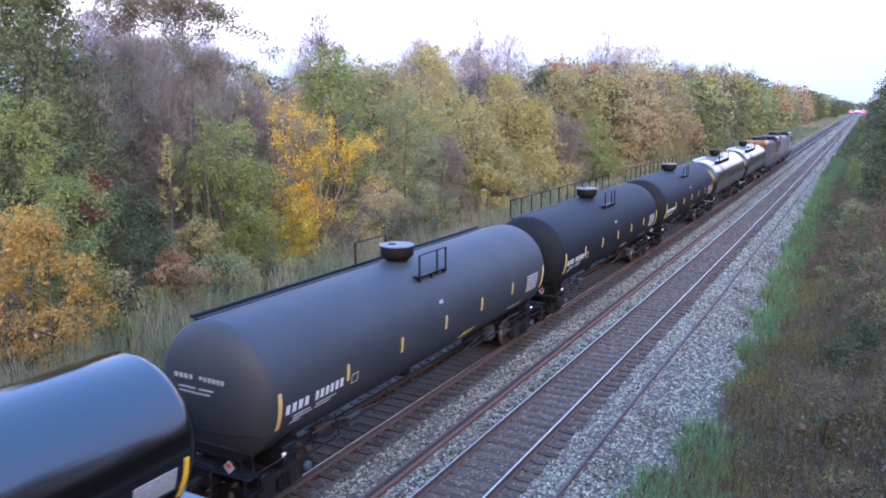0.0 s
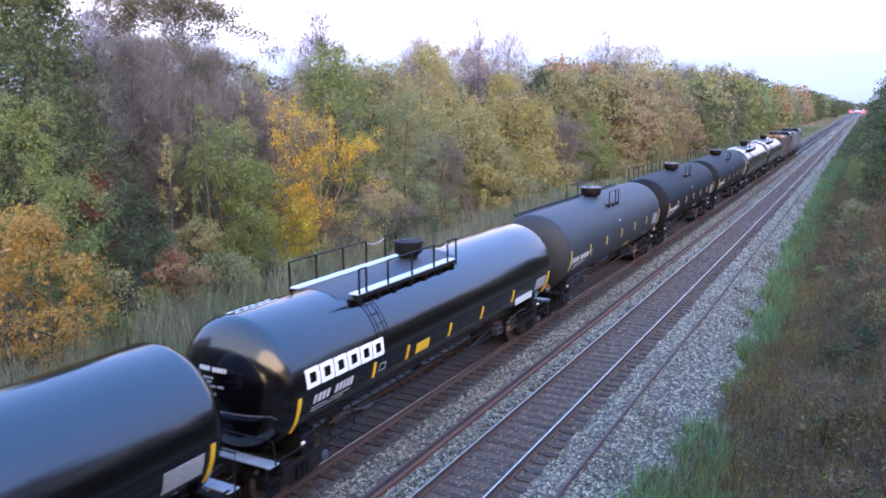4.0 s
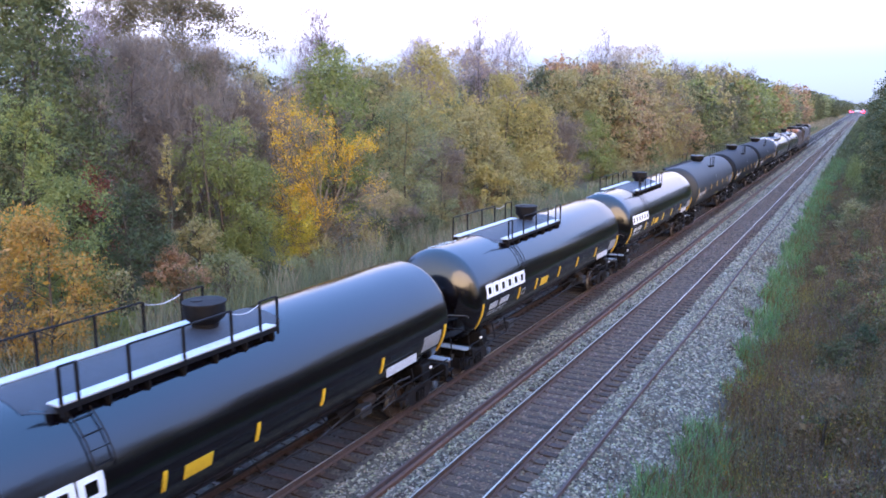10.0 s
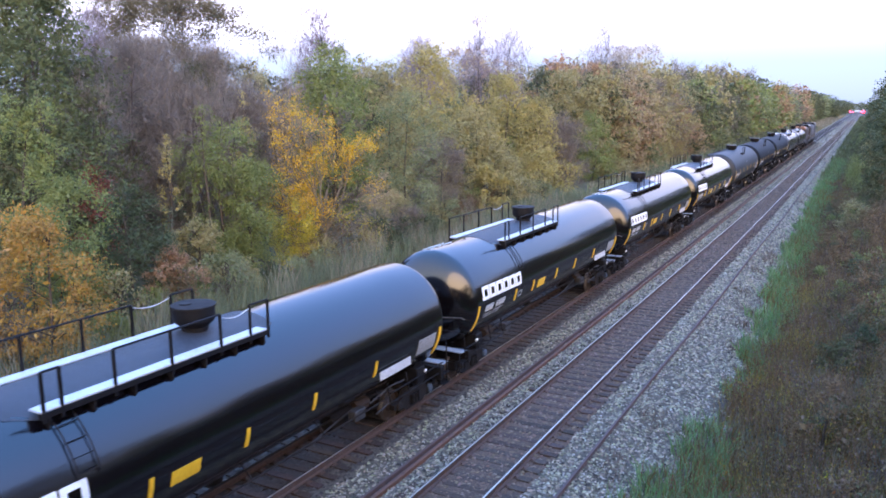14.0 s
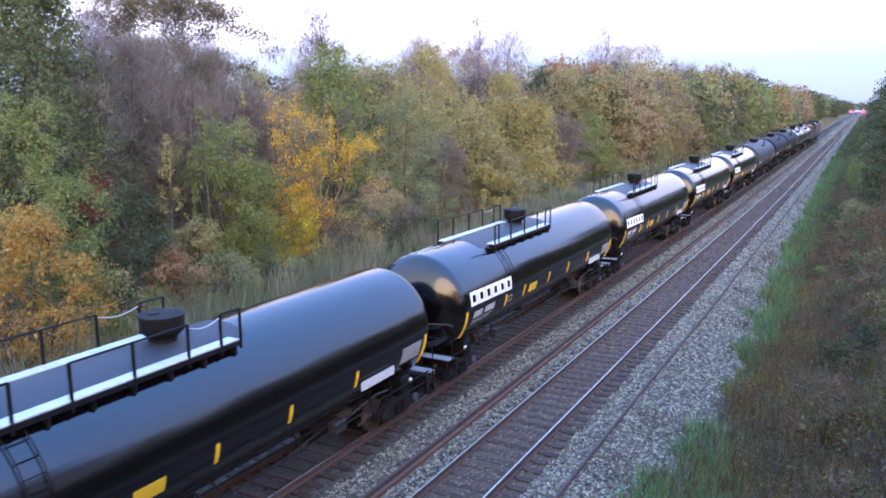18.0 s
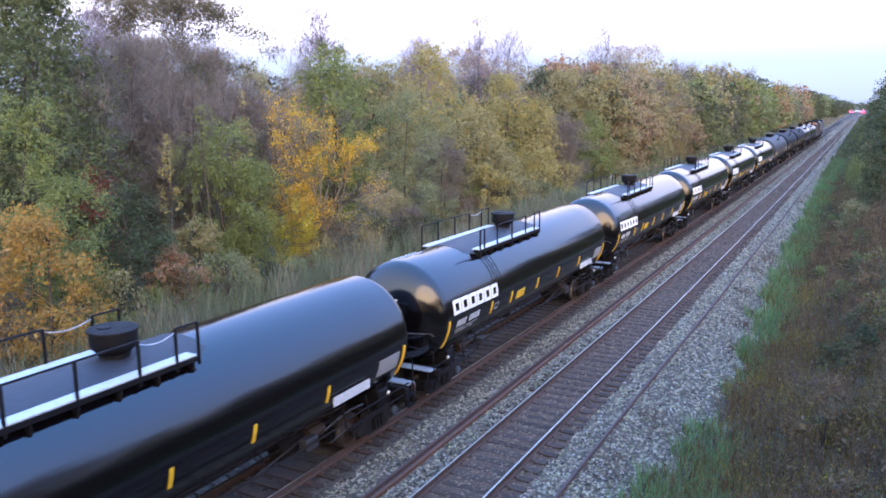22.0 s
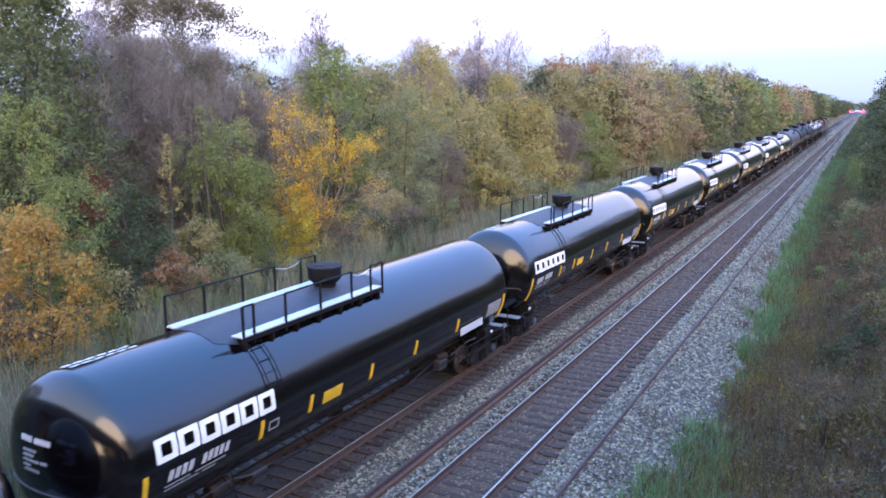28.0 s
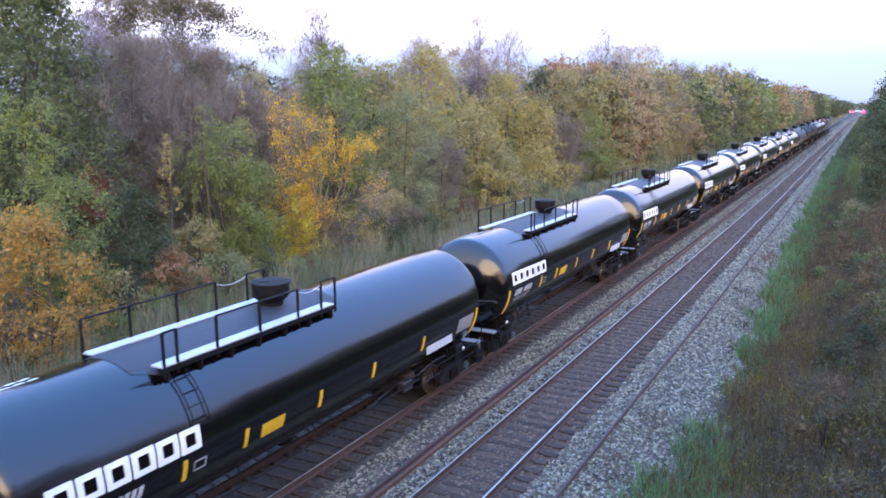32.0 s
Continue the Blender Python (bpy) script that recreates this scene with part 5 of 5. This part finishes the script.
while y < 620:                                   # the front row, with lower bushes before it
    plant(rng.choice(WOOD_FAR if y > 165 else WOOD), -20 + 4 * min(1, max(0, y - 250) / 200) + rng.uniform(-1.5, 1.5) + bend(y), y, rng.uniform(1.05, 1.5) * (1 + 0.15 * min(1, max(0, y - 150) / 100)))
    plant(rng.choice(["olive", "green", "greygreen", "darkolive"] if y > 165 else ["olive", "yellowgreen", "greygreen", "tawny"]), -16.8 + rng.uniform(-1, 1) + bend(y), y + 3, rng.uniform(0.35, 0.6))
    y += 5.5 + y * 0.01


def far_wood():
    """Distant woods to the horizon, as one sheet of leaf clumps."""
    g = np.random.default_rng(11)
    allv = []
    for x0, x1, y0, y1, n, hh in ((-60, -19, 330, 1100, 420, 16), (-15, -6.5, 560, 1000, 110, 11), (-80, 60, 1080, 1300, 120, 11), (13.5, 60, 330, 1100, 320, 11.5), (-420, -60, 60, 520, 900, 14), (22, 300, 60, 500, 200, 10)):
        for _ in range(n):
            x, y = g.uniform(x0, x1), g.uniform(y0, y1)
            h = hh * g.uniform(0.75, 1.15)
            m = 46
            a = g.uniform(0, math.tau, m)
            f = g.uniform(0.03, 1, m)
            r = 3.6 * np.sqrt(g.uniform(0.05, 1, m)) * np.sin(np.pi * (0.12 + 0.82 * f)) ** 0.6
            c = np.stack([x + bend(y) + r * np.cos(a), y + r * np.sin(a), -0.8 + h * f], axis=1)
            allv.append(leaves(g, c, 1.5, out=(c - np.array([x + bend(y), y, h * 0.4])) / 4))
    v = np.concatenate(allv)
    ob = new("distant_wood", mesh_np("distant_wood", v, np.arange(len(v)).reshape(-1, 4), LEAF["darkolive"]))
    tagged(ob, "distant autumn woods along the railway to the horizon", "woods", kind="stuff")


far_wood()

# right-hand bank: bushes and trees
RB = random.Random(21)
for k, (x, y, h, w, colour) in enumerate(((14.2, 72, 9.5, 4.5, "darkgreen"), (14.6, 88, 12.0, 6.0, "darkolive"), (14.0, 104, 10.5, 5.4, "darkgreen"), (16.0, 58, 8.0, 4.5, "darkgreen"), (14.2, 122, 11.0, 5.5, "darkolive"))):
    tree(x, y, h, w, colour, 8000, 0.19, seed=400 + k, base=0.3, group="trees on the right bank")
y = 140.0
while y < 330:
    plant(RB.choice(["darkolive", "darkolive", "olive"]), 16.6 + RB.uniform(-0.6, 1.2) + bend(y), y, RB.uniform(0.8, 1.05))
    y += 7
for k in range(46):                              # scrub crowding the ballast on the far right
    y = 62 + 5.2 * k + RB.uniform(-1.5, 1.5)
    plant(RB.choice(["darkolive", "darkolive", "olive", "green", "darkolive"]), 11.6 + RB.uniform(-0.6, 1.6) + bend(y), y, RB.uniform(0.22, 0.42), RB.uniform(0.2, 0.4))
for k in range(58):                              # woods on the bank beyond, seen in the glossy tanks
    plant(RB.choice(["olive", "rust", "darkolive", "yellowgreen"]), 22.5 + RB.uniform(-1.0, 2) + (k % 2) * 5, -60 + 3.3 * k, RB.uniform(0.48, 0.58) if k > 25 else RB.uniform(0.85, 1.1), joined=k <= 25)
for k in range(42):                              # undergrowth along the wood's edge
    y = 14 + 1.45 * k
    x, h = -15.6 - 0.02 * y + RB.uniform(-1.2, 1.0), RB.uniform(1.2, 2.9)
    tree(x, y, h, h * RB.uniform(1.0, 1.4), RB.choice(["olive", "greygreen", "darkgreen", "scrub", "bare", "scrub", "darkolive", "green"]), 2200, 0.10, seed=700 + k, base=0.05, clumps=24,
         name="bush", label="tangled low bush at the wood's edge", category="bush", group="bushes at the wood's edge")
for k, (x, y, h, w) in enumerate(((-27, 33, 13.0, 7), (-33, 40, 14.0, 8), (-26, 38, 11.0, 6), (-34, 47, 11.5, 8), (-28, 45, 10.5, 6.5), (-36, 34, 14, 8))):
    tree(x, y, h, w, "bare", 13000, 0.15, seed=800 + k, base=0.3, clumps=110)
for k in range(14):                              # thin bare stems standing in the thicket
    tree(-23 - 0.8 * (k % 5) + RB.uniform(-1, 1), 26.5 + 1.5 * k + RB.uniform(-0.5, 0.5), RB.uniform(8.5, 12), RB.uniform(1.8, 3), "bare", 420, 0.2, seed=850 + k, base=4.0, clumps=22,
         label="thin bare grey tree in the thicket")
for k in range(26):                              # the wood goes on beside and behind the bridge
    plant(RB.choice(["olive", "rust", "bare", "yellowgreen", "green"]), -21 - 8 * (k % 3) + RB.uniform(-2, 2), 10 - 7.5 * (k // 2) + RB.uniform(-2, 2), RB.uniform(0.85, 1.15), joined=True)


def far_trees():
    """Trees and scrub too far off to tell apart, joined."""
    co, idx, slots = [], [], list(PROTO)
    for colour, x, y, s, sz, a in FAR:
        me = [o for o in PROTO[colour].children if o.name.startswith("crown")][0].data
        v = np.empty(len(me.vertices) * 3, dtype=np.float32)
        me.vertices.foreach_get("co", v)
        thin = 3 if 150 < y < 230 else 5
        v = v.reshape(-1, 4, 3)[::thin]
        v = v.mean(axis=1, keepdims=True) + (v - v.mean(axis=1, keepdims=True)) * (0.98 * math.sqrt(thin))   # fewer, larger leaves far off
        v = v.reshape(-1, 3)
        c, d = math.cos(a) * s, math.sin(a) * s
        co.append(np.stack([x + v[:, 0] * c - v[:, 1] * d, y + v[:, 0] * d + v[:, 1] * c, ground_z(x, y) - 0.05 + v[:, 2] * sz], axis=1))
        idx.append(np.full(len(v) // 4, slots.index(colour), dtype=np.int32))
    v = np.concatenate(co)
    me = mesh_np("distant_trees", v, np.arange(len(v)).reshape(-1, 4), LEAF[slots[0]])
    for k in slots[1:]:
        me.materials.append(LEAF[k])
    me.polygons.foreach_set("material_index", np.concatenate(idx))
    tagged(new("distant_trees", me), "distant autumn trees and scrub along both sides of the railway", "trees", kind="stuff")


far_trees()


# ---------------------------------------------------------------- undergrowth
def shoulder(x):
    """Height of the ballast's right-hand slope."""
    return -0.34 - (x - 6.8) * 0.33 if 6.8 < x < 9.2 else -9.0


def edge(x, y):
    """Where grass grows on the right: beyond the ragged foot of the ballast."""
    foot = np.interp(y, [10, 18, 27, 38, 55, 105, 213, 330], [7.8, 7.8, 8.9, 8.3, 7.9, 7.4, 6.9, 6.9])
    return x > foot + 0.25 * np.sin(y * 1.3) + 0.2 * np.sin(y * 3.1 + 1)


def blades(name, label, category, area, count, height, width, material, seed, lean=0.25, clump=0.0, keep=None):
    """A bed of grass or reed blades: bent, tapering, one mesh."""
    g = np.random.default_rng(seed)
    x = g.uniform(area[0], area[1], count)
    y = area[2] + (area[3] - area[2]) * g.uniform(0, 1, count) ** 1.35
    if clump:
        m = max(8, count // 90)
        cx, cy = g.uniform(area[0], area[1], m), area[2] + (area[3] - area[2]) * g.uniform(0, 1, m) ** 1.35
        w = g.integers(0, m, count)
        x, y = cx[w] + g.normal(size=count) * clump, cy[w] + g.normal(size=count) * clump * 1.4
    if keep is not None:
        ok = keep(x, y)
        x, y = x[ok], y[ok]
    n = len(x)
    z = np.array([max(ground_z(a + bend(b), b), shoulder(a)) for a, b in zip(x, y)]) - 0.03
    bx = np.array([bend(b) for b in y])
    root = np.stack([x + bx, y, z], axis=1)
    hgt = height * g.uniform(0.45, 1.2, (n, 1))
    ang = g.uniform(0, math.tau, n)
    side = np.stack([np.cos(ang), np.sin(ang), np.zeros(n)], axis=1) * width * (1 + y[:, None] * 0.012)
    tip = np.stack([g.normal(size=n), g.normal(size=n), np.zeros(n)], axis=1) * hgt * lean
    up = np.array([0, 0, 1.0]) * hgt
    mid = root + up * 0.55 + tip * 0.3
    top = root + up + tip
    v = np.stack([root - side, root + side, mid + side * 0.8, mid - side * 0.8, top + side * 0.15, top - side * 0.15], axis=1).reshape(-1, 3)
    i = np.arange(n)[:, None] * 6
    q = np.concatenate([i + np.array([[0, 1, 2, 3]]), i + np.array([[3, 2, 4, 5]])], axis=0)
    ob = new(name, mesh_np(name, v, q, material))
    return tagged(ob, label, category, kind="stuff")


def blade_mat(name, c, c2, spread=0.4):
    return mat(name, rgb(*c), 0.8, color2=rgb(*c2), scale=0.35, island=spread, gloss=0.2, through_light=0.3)


G = {"reed": blade_mat("reed_grey_green", (0.165, 0.2, 0.13), (0.11, 0.13, 0.085)), "straw": blade_mat("dry_straw", (0.27, 0.25, 0.19), (0.18, 0.17, 0.125)),
     "lush": blade_mat("lush_grass", (0.14, 0.252, 0.105), (0.118, 0.188, 0.087)), "dull": blade_mat("dull_grass", (0.135, 0.126, 0.055), (0.11, 0.092, 0.045)),
     "far": blade_mat("far_green_grass", (0.1, 0.13, 0.07), (0.095, 0.1, 0.06)), "brown": blade_mat("brown_weeds", (0.165, 0.108, 0.052), (0.105, 0.073, 0.038), 0.5)}
blades("reeds", "grey-green reeds in the ditch beside the railway", "reeds", (-14.5, -5.5, 10, 75), 24000, 1.9, 0.013, G["reed"], 1, 0.2, 0.5)
blades("dry_reeds", "pale dry reeds and stalks in the ditch", "reeds", (-14, -6, 10, 75), 5500, 2.5, 0.011, G["straw"], 2, 0.22, 0.4)
blades("ditch_grass", "dull grass along the ditch and embankment", "grass", (-17, -3.6, 8, 60), 22000, 0.6, 0.018, G["dull"], 3, 0.35)
blades("far_reeds", "pale grey-green reeds far along the ditch", "reeds", (-15, -4.5, 60, 330), 16000, 1.5, 0.03, G["reed"], 4, 0.2)
blades("far_grass", "pale olive grass beside the far tracks", "grass", (-17, -4, 90, 700), 30000, 0.8, 0.03, G["straw"], 8, 0.3)
blades("far_bank_grass", "grass and weeds along the far bank", "grass", (6.9, 17, 110, 600), 26000, 0.7, 0.03, G["far"], 9, 0.3, keep=edge)
blades("roadside_grass", "dull grass on the bank beside the railway", "grass", (9.3, 21, -16, 12), 14000, 0.5, 0.018, G["dull"], 10, 0.4)
blades("near_ditch_grass", "dull grass and short reeds in the ditch", "grass", (-17, -3.8, -16, 10), 14000, 0.7, 0.018, G["reed"], 11, 0.35)


def lush_edge(x, y):
    """The green band beside the ballast, wide in places and nearly gone in others."""
    wide = np.interp(y, [10, 18, 22, 26, 29, 34, 48, 62, 100, 150], [10.3, 10.4, 9.7, 9.0, 9.2, 9.9, 9.9, 9.8, 9.4, 9.0])
    return edge(x, y) & (x < wide + 0.25 * np.sin(y * 1.7) + 0.2 * np.sin(y * 0.63 + 2))


def brush_edge(x, y):
    wide = np.interp(y, [10, 18, 22, 26, 29, 34, 48, 62, 100, 150], [10.3, 10.3, 9.5, 8.5, 8.9, 9.8, 9.8, 9.6, 9.2, 8.8])
    return edge(x, y) & (x > wide + 0.3 * np.sin(y * 2.1 + 1))


G["verge"] = blade_mat("pale_verge_grass", (0.25, 0.23, 0.14), (0.17, 0.17, 0.1))
G["mauve"] = blade_mat("mauve_dead_stems", (0.155, 0.12, 0.095), (0.1, 0.077, 0.062), 0.5)
G["ochre"] = blade_mat("ochre_dying_weeds", (0.215, 0.175, 0.058), (0.145, 0.12, 0.048), 0.5)


def dead_brush(name, label, area, clumps, height, material, seed):
    """Dead weeds: leaning stems in clumps, each with a loose plume of small dry leaves; one mesh."""
    g = np.random.default_rng(seed)
    cx, cy = g.uniform(area[0], area[1], clumps), area[2] + (area[3] - area[2]) * g.uniform(0, 1, clumps) ** 1.5
    ok = brush_edge(cx, cy)
    cx, cy = cx[ok], cy[ok]
    tall = height * g.uniform(0.55, 1.15, len(cx)) * (0.65 + 0.35 * np.clip((cx - 8.8) / 2.0, 0, 1))
    sway = g.normal(size=(len(cx), 2)) * 0.16
    stems = 13
    w = np.repeat(np.arange(len(cx)), stems)
    n = len(w)
    x, y = cx[w] + g.normal(size=n) * 0.2, cy[w] + g.normal(size=n) * 0.26
    z = np.array([max(ground_z(a + bend(b), b), shoulder(a)) for a, b in zip(x, y)]) - 0.03
    root = np.stack([x + np.array([bend(b) for b in y]), y, z], axis=1)
    h = (tall[w] * g.uniform(0.6, 1.15, n))[:, None]
    tip = root + np.concatenate([(sway[w] + g.normal(size=(n, 2)) * 0.16) * h, h], axis=1)
    a = g.uniform(0, math.tau, n)
    o = np.stack([np.cos(a), np.sin(a), np.zeros(n)], axis=1) * 0.006 * (1 + y[:, None] * 0.012)
    stalks = np.stack([root - o, root + o, tip + o * 0.3, tip - o * 0.3], axis=1).reshape(-1, 3)
    plume = 5
    k = np.repeat(np.arange(n), plume)
    f = g.uniform(0.35, 1.05, (len(k), 1))
    pts = root[k] + (tip[k] - root[k]) * f + g.normal(size=(len(k), 3)) * 0.06 * h[k]
    v = np.concatenate([stalks, leaves(g, pts, 0.064, along=(tip[k] - root[k]) / h[k])])
    tagged(new(name, mesh_np(name, v, np.arange(len(v)).reshape(-1, 4), material)), label, "weeds", kind="stuff")


blades("lush_grass", "lush green grass at the ballast edge", "grass", (7.6, 10.8, 12, 150), 46000, 0.6, 0.011, G["lush"], 5, 0.35, 0.5, keep=lush_edge)
blades("bank_grass", "dull olive grass and weeds on the bank", "grass", (8.0, 17, 10, 160), 30000, 0.5, 0.014, G["dull"], 6, 0.4, keep=edge)
blades("bank_weeds", "brown dead weeds on the bank", "weeds", (8.2, 17, 10, 120), 30000, 0.75, 0.010, G["brown"], 7, 0.35, 0.6, keep=edge)
blades("ballast_weeds", "thin dry weeds straying onto the ballast", "weeds", (7.0, 9.0, 12, 90), 2600, 0.32, 0.008, G["mauve"], 13, 0.5, 0.3)
dead_brush("mauve_brush", "tangle of mauve-grey dead weed stems on the bank", (8.6, 17, 12, 110), 1100, 1.35, G["mauve"], 21)
dead_brush("brown_brush", "tangle of brown dead weeds on the bank", (8.3, 17, 12, 110), 900, 1.1, G["brown"], 22)
dead_brush("ochre_brush", "dying ochre-green weeds on the bank", (8.3, 17, 12, 110), 1000, 1.0, G["ochre"], 23)
blades("verge_grass", "rank grass covering the far ballast shoulder", "grass", (-4.6, -1.7, 80, 420), 15000, 0.55, 0.03, G["verge"], 12, 0.35)


def bush(x, y, h, w, colour, seed, count=1400, size=0.13):
    return tree(x, y, h, w, colour, count, size, base=0.05, shape="round", seed=seed, clumps=16, name="bush", label=BUSH[colour], category="bush", group="bushes on the right bank")


BUSH = {"scrub": "brown scrubby bush on the bank", "darkgreen": "dark green bush on the bank", "rust": "rust-brown bush on the bank", "olive": "olive bush on the bank", "bare": "bare brown twiggy bush on the bank", "green": "green bush on the bank", "tawny": "tawny bush on the bank", "darkolive": "dark olive bush on the bank"}
RC = random.Random(5)
k = 0
for y in [15 + 2.2 * i for i in range(30)]:
    for x in (10.6, 12.0, 13.6) if y > 44 else (12.2, 13.6):
        yy, xx = y + RC.uniform(-1, 1), x + RC.uniform(-0.6, 0.6)
        h = RC.uniform(0.6, 1.15) * (0.8 + 0.2 * (xx - 10)) * (1 + 0.012 * y)
        bush(xx, yy, h, h * RC.uniform(0.9, 1.3), RC.choice(["scrub", "darkolive", "scrub", "scrub", "green", "scrub", "darkolive", "darkgreen"]), 500 + k, 1300, 0.075)
        k += 1

# ---------------------------------------------------------------- ballast stones and ties
def stones(name, label, strips, seed, material):
    """Loose crushed stones, each a small uneven six-cornered block, joined in one mesh."""
    g = np.random.default_rng(seed)
    base = np.array([(1, 0, 0), (0, 1, 0), (-1, 0, 0), (0, -1, 0), (0, 0, 1), (0, 0, -1)], float)
    tri = np.array([(0, 1, 4, 4), (1, 2, 4, 4), (2, 3, 4, 4), (3, 0, 4, 4)])
    vs = []
    for x0, x1, y0, y1, z0, z1, n, size in strips:
        f = g.uniform(0, 1, n)
        y = y0 + (y1 - y0) * g.uniform(0, 1, n)
        x = x0 + (x1 - x0) * f + np.where(y > 50, -1.0e-4 * (y - 50) ** 2 / (1 + np.maximum(y - 50, 0) / 60), 0)
        z = z0 + (z1 - z0) * f
        c = np.stack([x, y, z + size * 0.25], axis=1)
        s = size * g.uniform(0.6, 1.4, (n, 1, 1))
        p = base[None] * np.array([1.5, 0.85, 1.0]) * s * g.uniform(0.6, 1.2, (n, 6, 1)) + g.normal(size=(n, 6, 3)) * s * 0.2
        a = g.uniform(0, math.tau, n)
        ca, sa = np.cos(a)[:, None], np.sin(a)[:, None]
        q = np.stack([p[..., 0] * ca - p[..., 1] * sa, p[..., 0] * sa + p[..., 1] * ca, p[..., 2] * 0.8], axis=2)
        vs.append((q + c[:, None]).reshape(-1, 3))
    v = np.concatenate(vs)
    n = len(v) // 6
    i = np.arange(n)[:, None] * 6
    me = bpy.data.meshes.new(name)
    faces = np.concatenate([i + np.array([t]) for t in ((0, 1, 4), (1, 2, 4), (2, 3, 4), (3, 0, 4))])
    me.vertices.add(len(v))
    me.vertices.foreach_set("co", v.astype(np.float32).ravel())
    me.loops.add(3 * len(faces))
    me.loops.foreach_set("vertex_index", faces.astype(np.int32).ravel())
    me.polygons.add(len(faces))
    me.polygons.foreach_set("loop_start", np.arange(0, 3 * len(faces), 3, dtype=np.int32))
    me.update(calc_edges=True)
    me.materials.append(material)
    tagged(new(name, me), label, "ballast", kind="stuff")


def both(x0, x1, z0, z1, dens):
    """Strips of stones that thin out and grow coarser with distance."""
    w = x1 - x0
    return [(x0, x1, -24, 9, z0, z1, int(w * 33 * dens * 0.4), 0.055), (x0, x1, 9, 24, z0, z1, int(w * 15 * dens * 0.95), 0.043), (x0, x1, 24, 45, z0, z1, int(w * 21 * dens * 0.72), 0.049), (x0, x1, 45, 80, z0, z1, int(w * 35 * dens * 0.4), 0.062), (x0, x1, 78, 125, z0, z1, int(w * 47 * dens * 0.22), 0.08), (x0, x1, 122, 200, z0, z1, int(w * 78 * dens * 0.1), 0.11), (x0, x1, 198, 440, z0, z1, int(w * 242 * dens * 0.028), 0.2)]


stones("ballast_stones", "loose grey crushed stones of the ballast",
       both(6.1, 6.8, -0.25, -0.34, 210) + both(6.8, 7.6, -0.34, -0.62, 210) + both(7.6, 8.6, -0.62, -0.93, 200) + both(8.6, 9.3, -0.93, -1.0, 120) + both(5.72, 6.1, -0.25, -0.25, 190)
       + both(1.5, 2.1, -0.24, -0.34, 210) + both(2.1, 2.6, -0.34, -0.34, 210) + both(2.6, 3.1, -0.34, -0.25, 190) + both(3.05, 3.55, -0.215, -0.2, 210) + both(-3.2, -1.4, -0.85, -0.24, 120), 3, M["stone"])
# these stones carry the under-train shade in their colour
stones("oily_stones", "stones between the ties, darkened as if shaded by the train", both(-1.45, 1.5, -0.245, -0.245, 110), 4, M["stone_dark"])
stones("fouled_stones", "brown dusty stones on the fouled track bed", both(3.5, 5.35, -0.215, -0.215, 75) + both(5.35, 5.75, -0.236, -0.236, 60), 5, M["stone_brown"])


def tie_mesh():
    bm = bmesh.new()
    add_box(bm, -1.3, 1.3, -0.115, 0.115, -0.36, -0.188, 0.012)
    me = bpy.data.meshes.new("tie")
    bm.to_mesh(me)
    bm.free()
    me.materials.append(M["tie"])
    return me


def plate_mesh():
    bm = bmesh.new()
    add_box(bm, -0.18, 0.18, -0.09, 0.09, -0.19, -0.172, 0.004)
    for x in (-0.1, 0.1):
        add_box(bm, x - 0.02, x + 0.02, -0.06, -0.03, -0.172, -0.15)
    me = bpy.data.meshes.new("tie_plate")
    bm.to_mesh(me)
    bm.free()
    me.materials.append(M["rail_side"])
    return me


TIE, PLATE = tie_mesh(), plate_mesh()
RT = random.Random(9)
for track, x0 in ((track_left, 0.0), (track_right, 4.42)):
    y = 4.0
    i = 0
    while i < 290:
        o = new("tie", TIE)
        o.parent = track
        o.matrix_basis = pose(x0 + bend(y) + RT.uniform(-0.05, 0.06), y + RT.uniform(-0.02, 0.02), RT.uniform(-0.008, 0.004), 0, 0, RT.uniform(-1.2, 1.2))
        if i < 110:
            for s in (-1, 1):
                p = new("tie_plate", PLATE)
                p.parent = track
                p.matrix_basis = pose(x0 + bend(y) + s * 0.7535, y, 0.002)
        y += 0.54
        i += 1


def joined_ties(name, spans):
    """Ties out of the camera's reach, joined."""
    verts, faces = [], []
    for x0, y0, y1 in spans:
        y = y0
        while y < y1:
            k = len(verts)
            verts += [(x0 + bend(y) + a, y + b, c) for c in (-0.34, -0.19) for b in (-0.115, 0.115) for a in (-1.3, 1.3)]
            faces += [tuple(k + i for i in q) for q in ((4, 5, 7, 6), (0, 1, 5, 4), (2, 6, 7, 3), (0, 4, 6, 2), (1, 3, 7, 5))]
            y += 0.54
    tagged(mesh_ob(name, verts, faces, M["tie"]), "dark wooden ties under the rails", "ties", kind="stuff")


joined_ties("far_ties", ((0.0, -198, 3.6), (4.42, -198, 3.6), (0.0, 161, 330), (4.42, 161, 330)))


# ---------------------------------------------------------------- motion
def train_rows(offset, speed_step=1.0):
    rows = []
    n = 32
    for k in range(n + 1):
        t = 32.0 * k / n
        y = offset + run(t)
        turn = math.degrees(math.atan2(-(bend(y + 1) - bend(y - 1)) / 2, 1))
        rows.append((t, pose(bend(y), y, 0, 0, 0, turn)))
    return rows


def motions():
    """The train rolls away along the track; its wheelsets turn."""
    for car, offset in CARS:
        walk(car, train_rows(offset))
        for w in [o for o in car.children_recursive if o.name.startswith("wheelset")]:
            at = w.matrix_basis.translation.copy()
            rows = []
            k = 0
            while k <= 240:
                t = 32.0 * k / 240
                rows.append((t, Matrix.Translation(at) @ Matrix.Rotation(-run(t) / 0.457, 4, "X")))
                k += 1
            walk(w, rows)


motions()
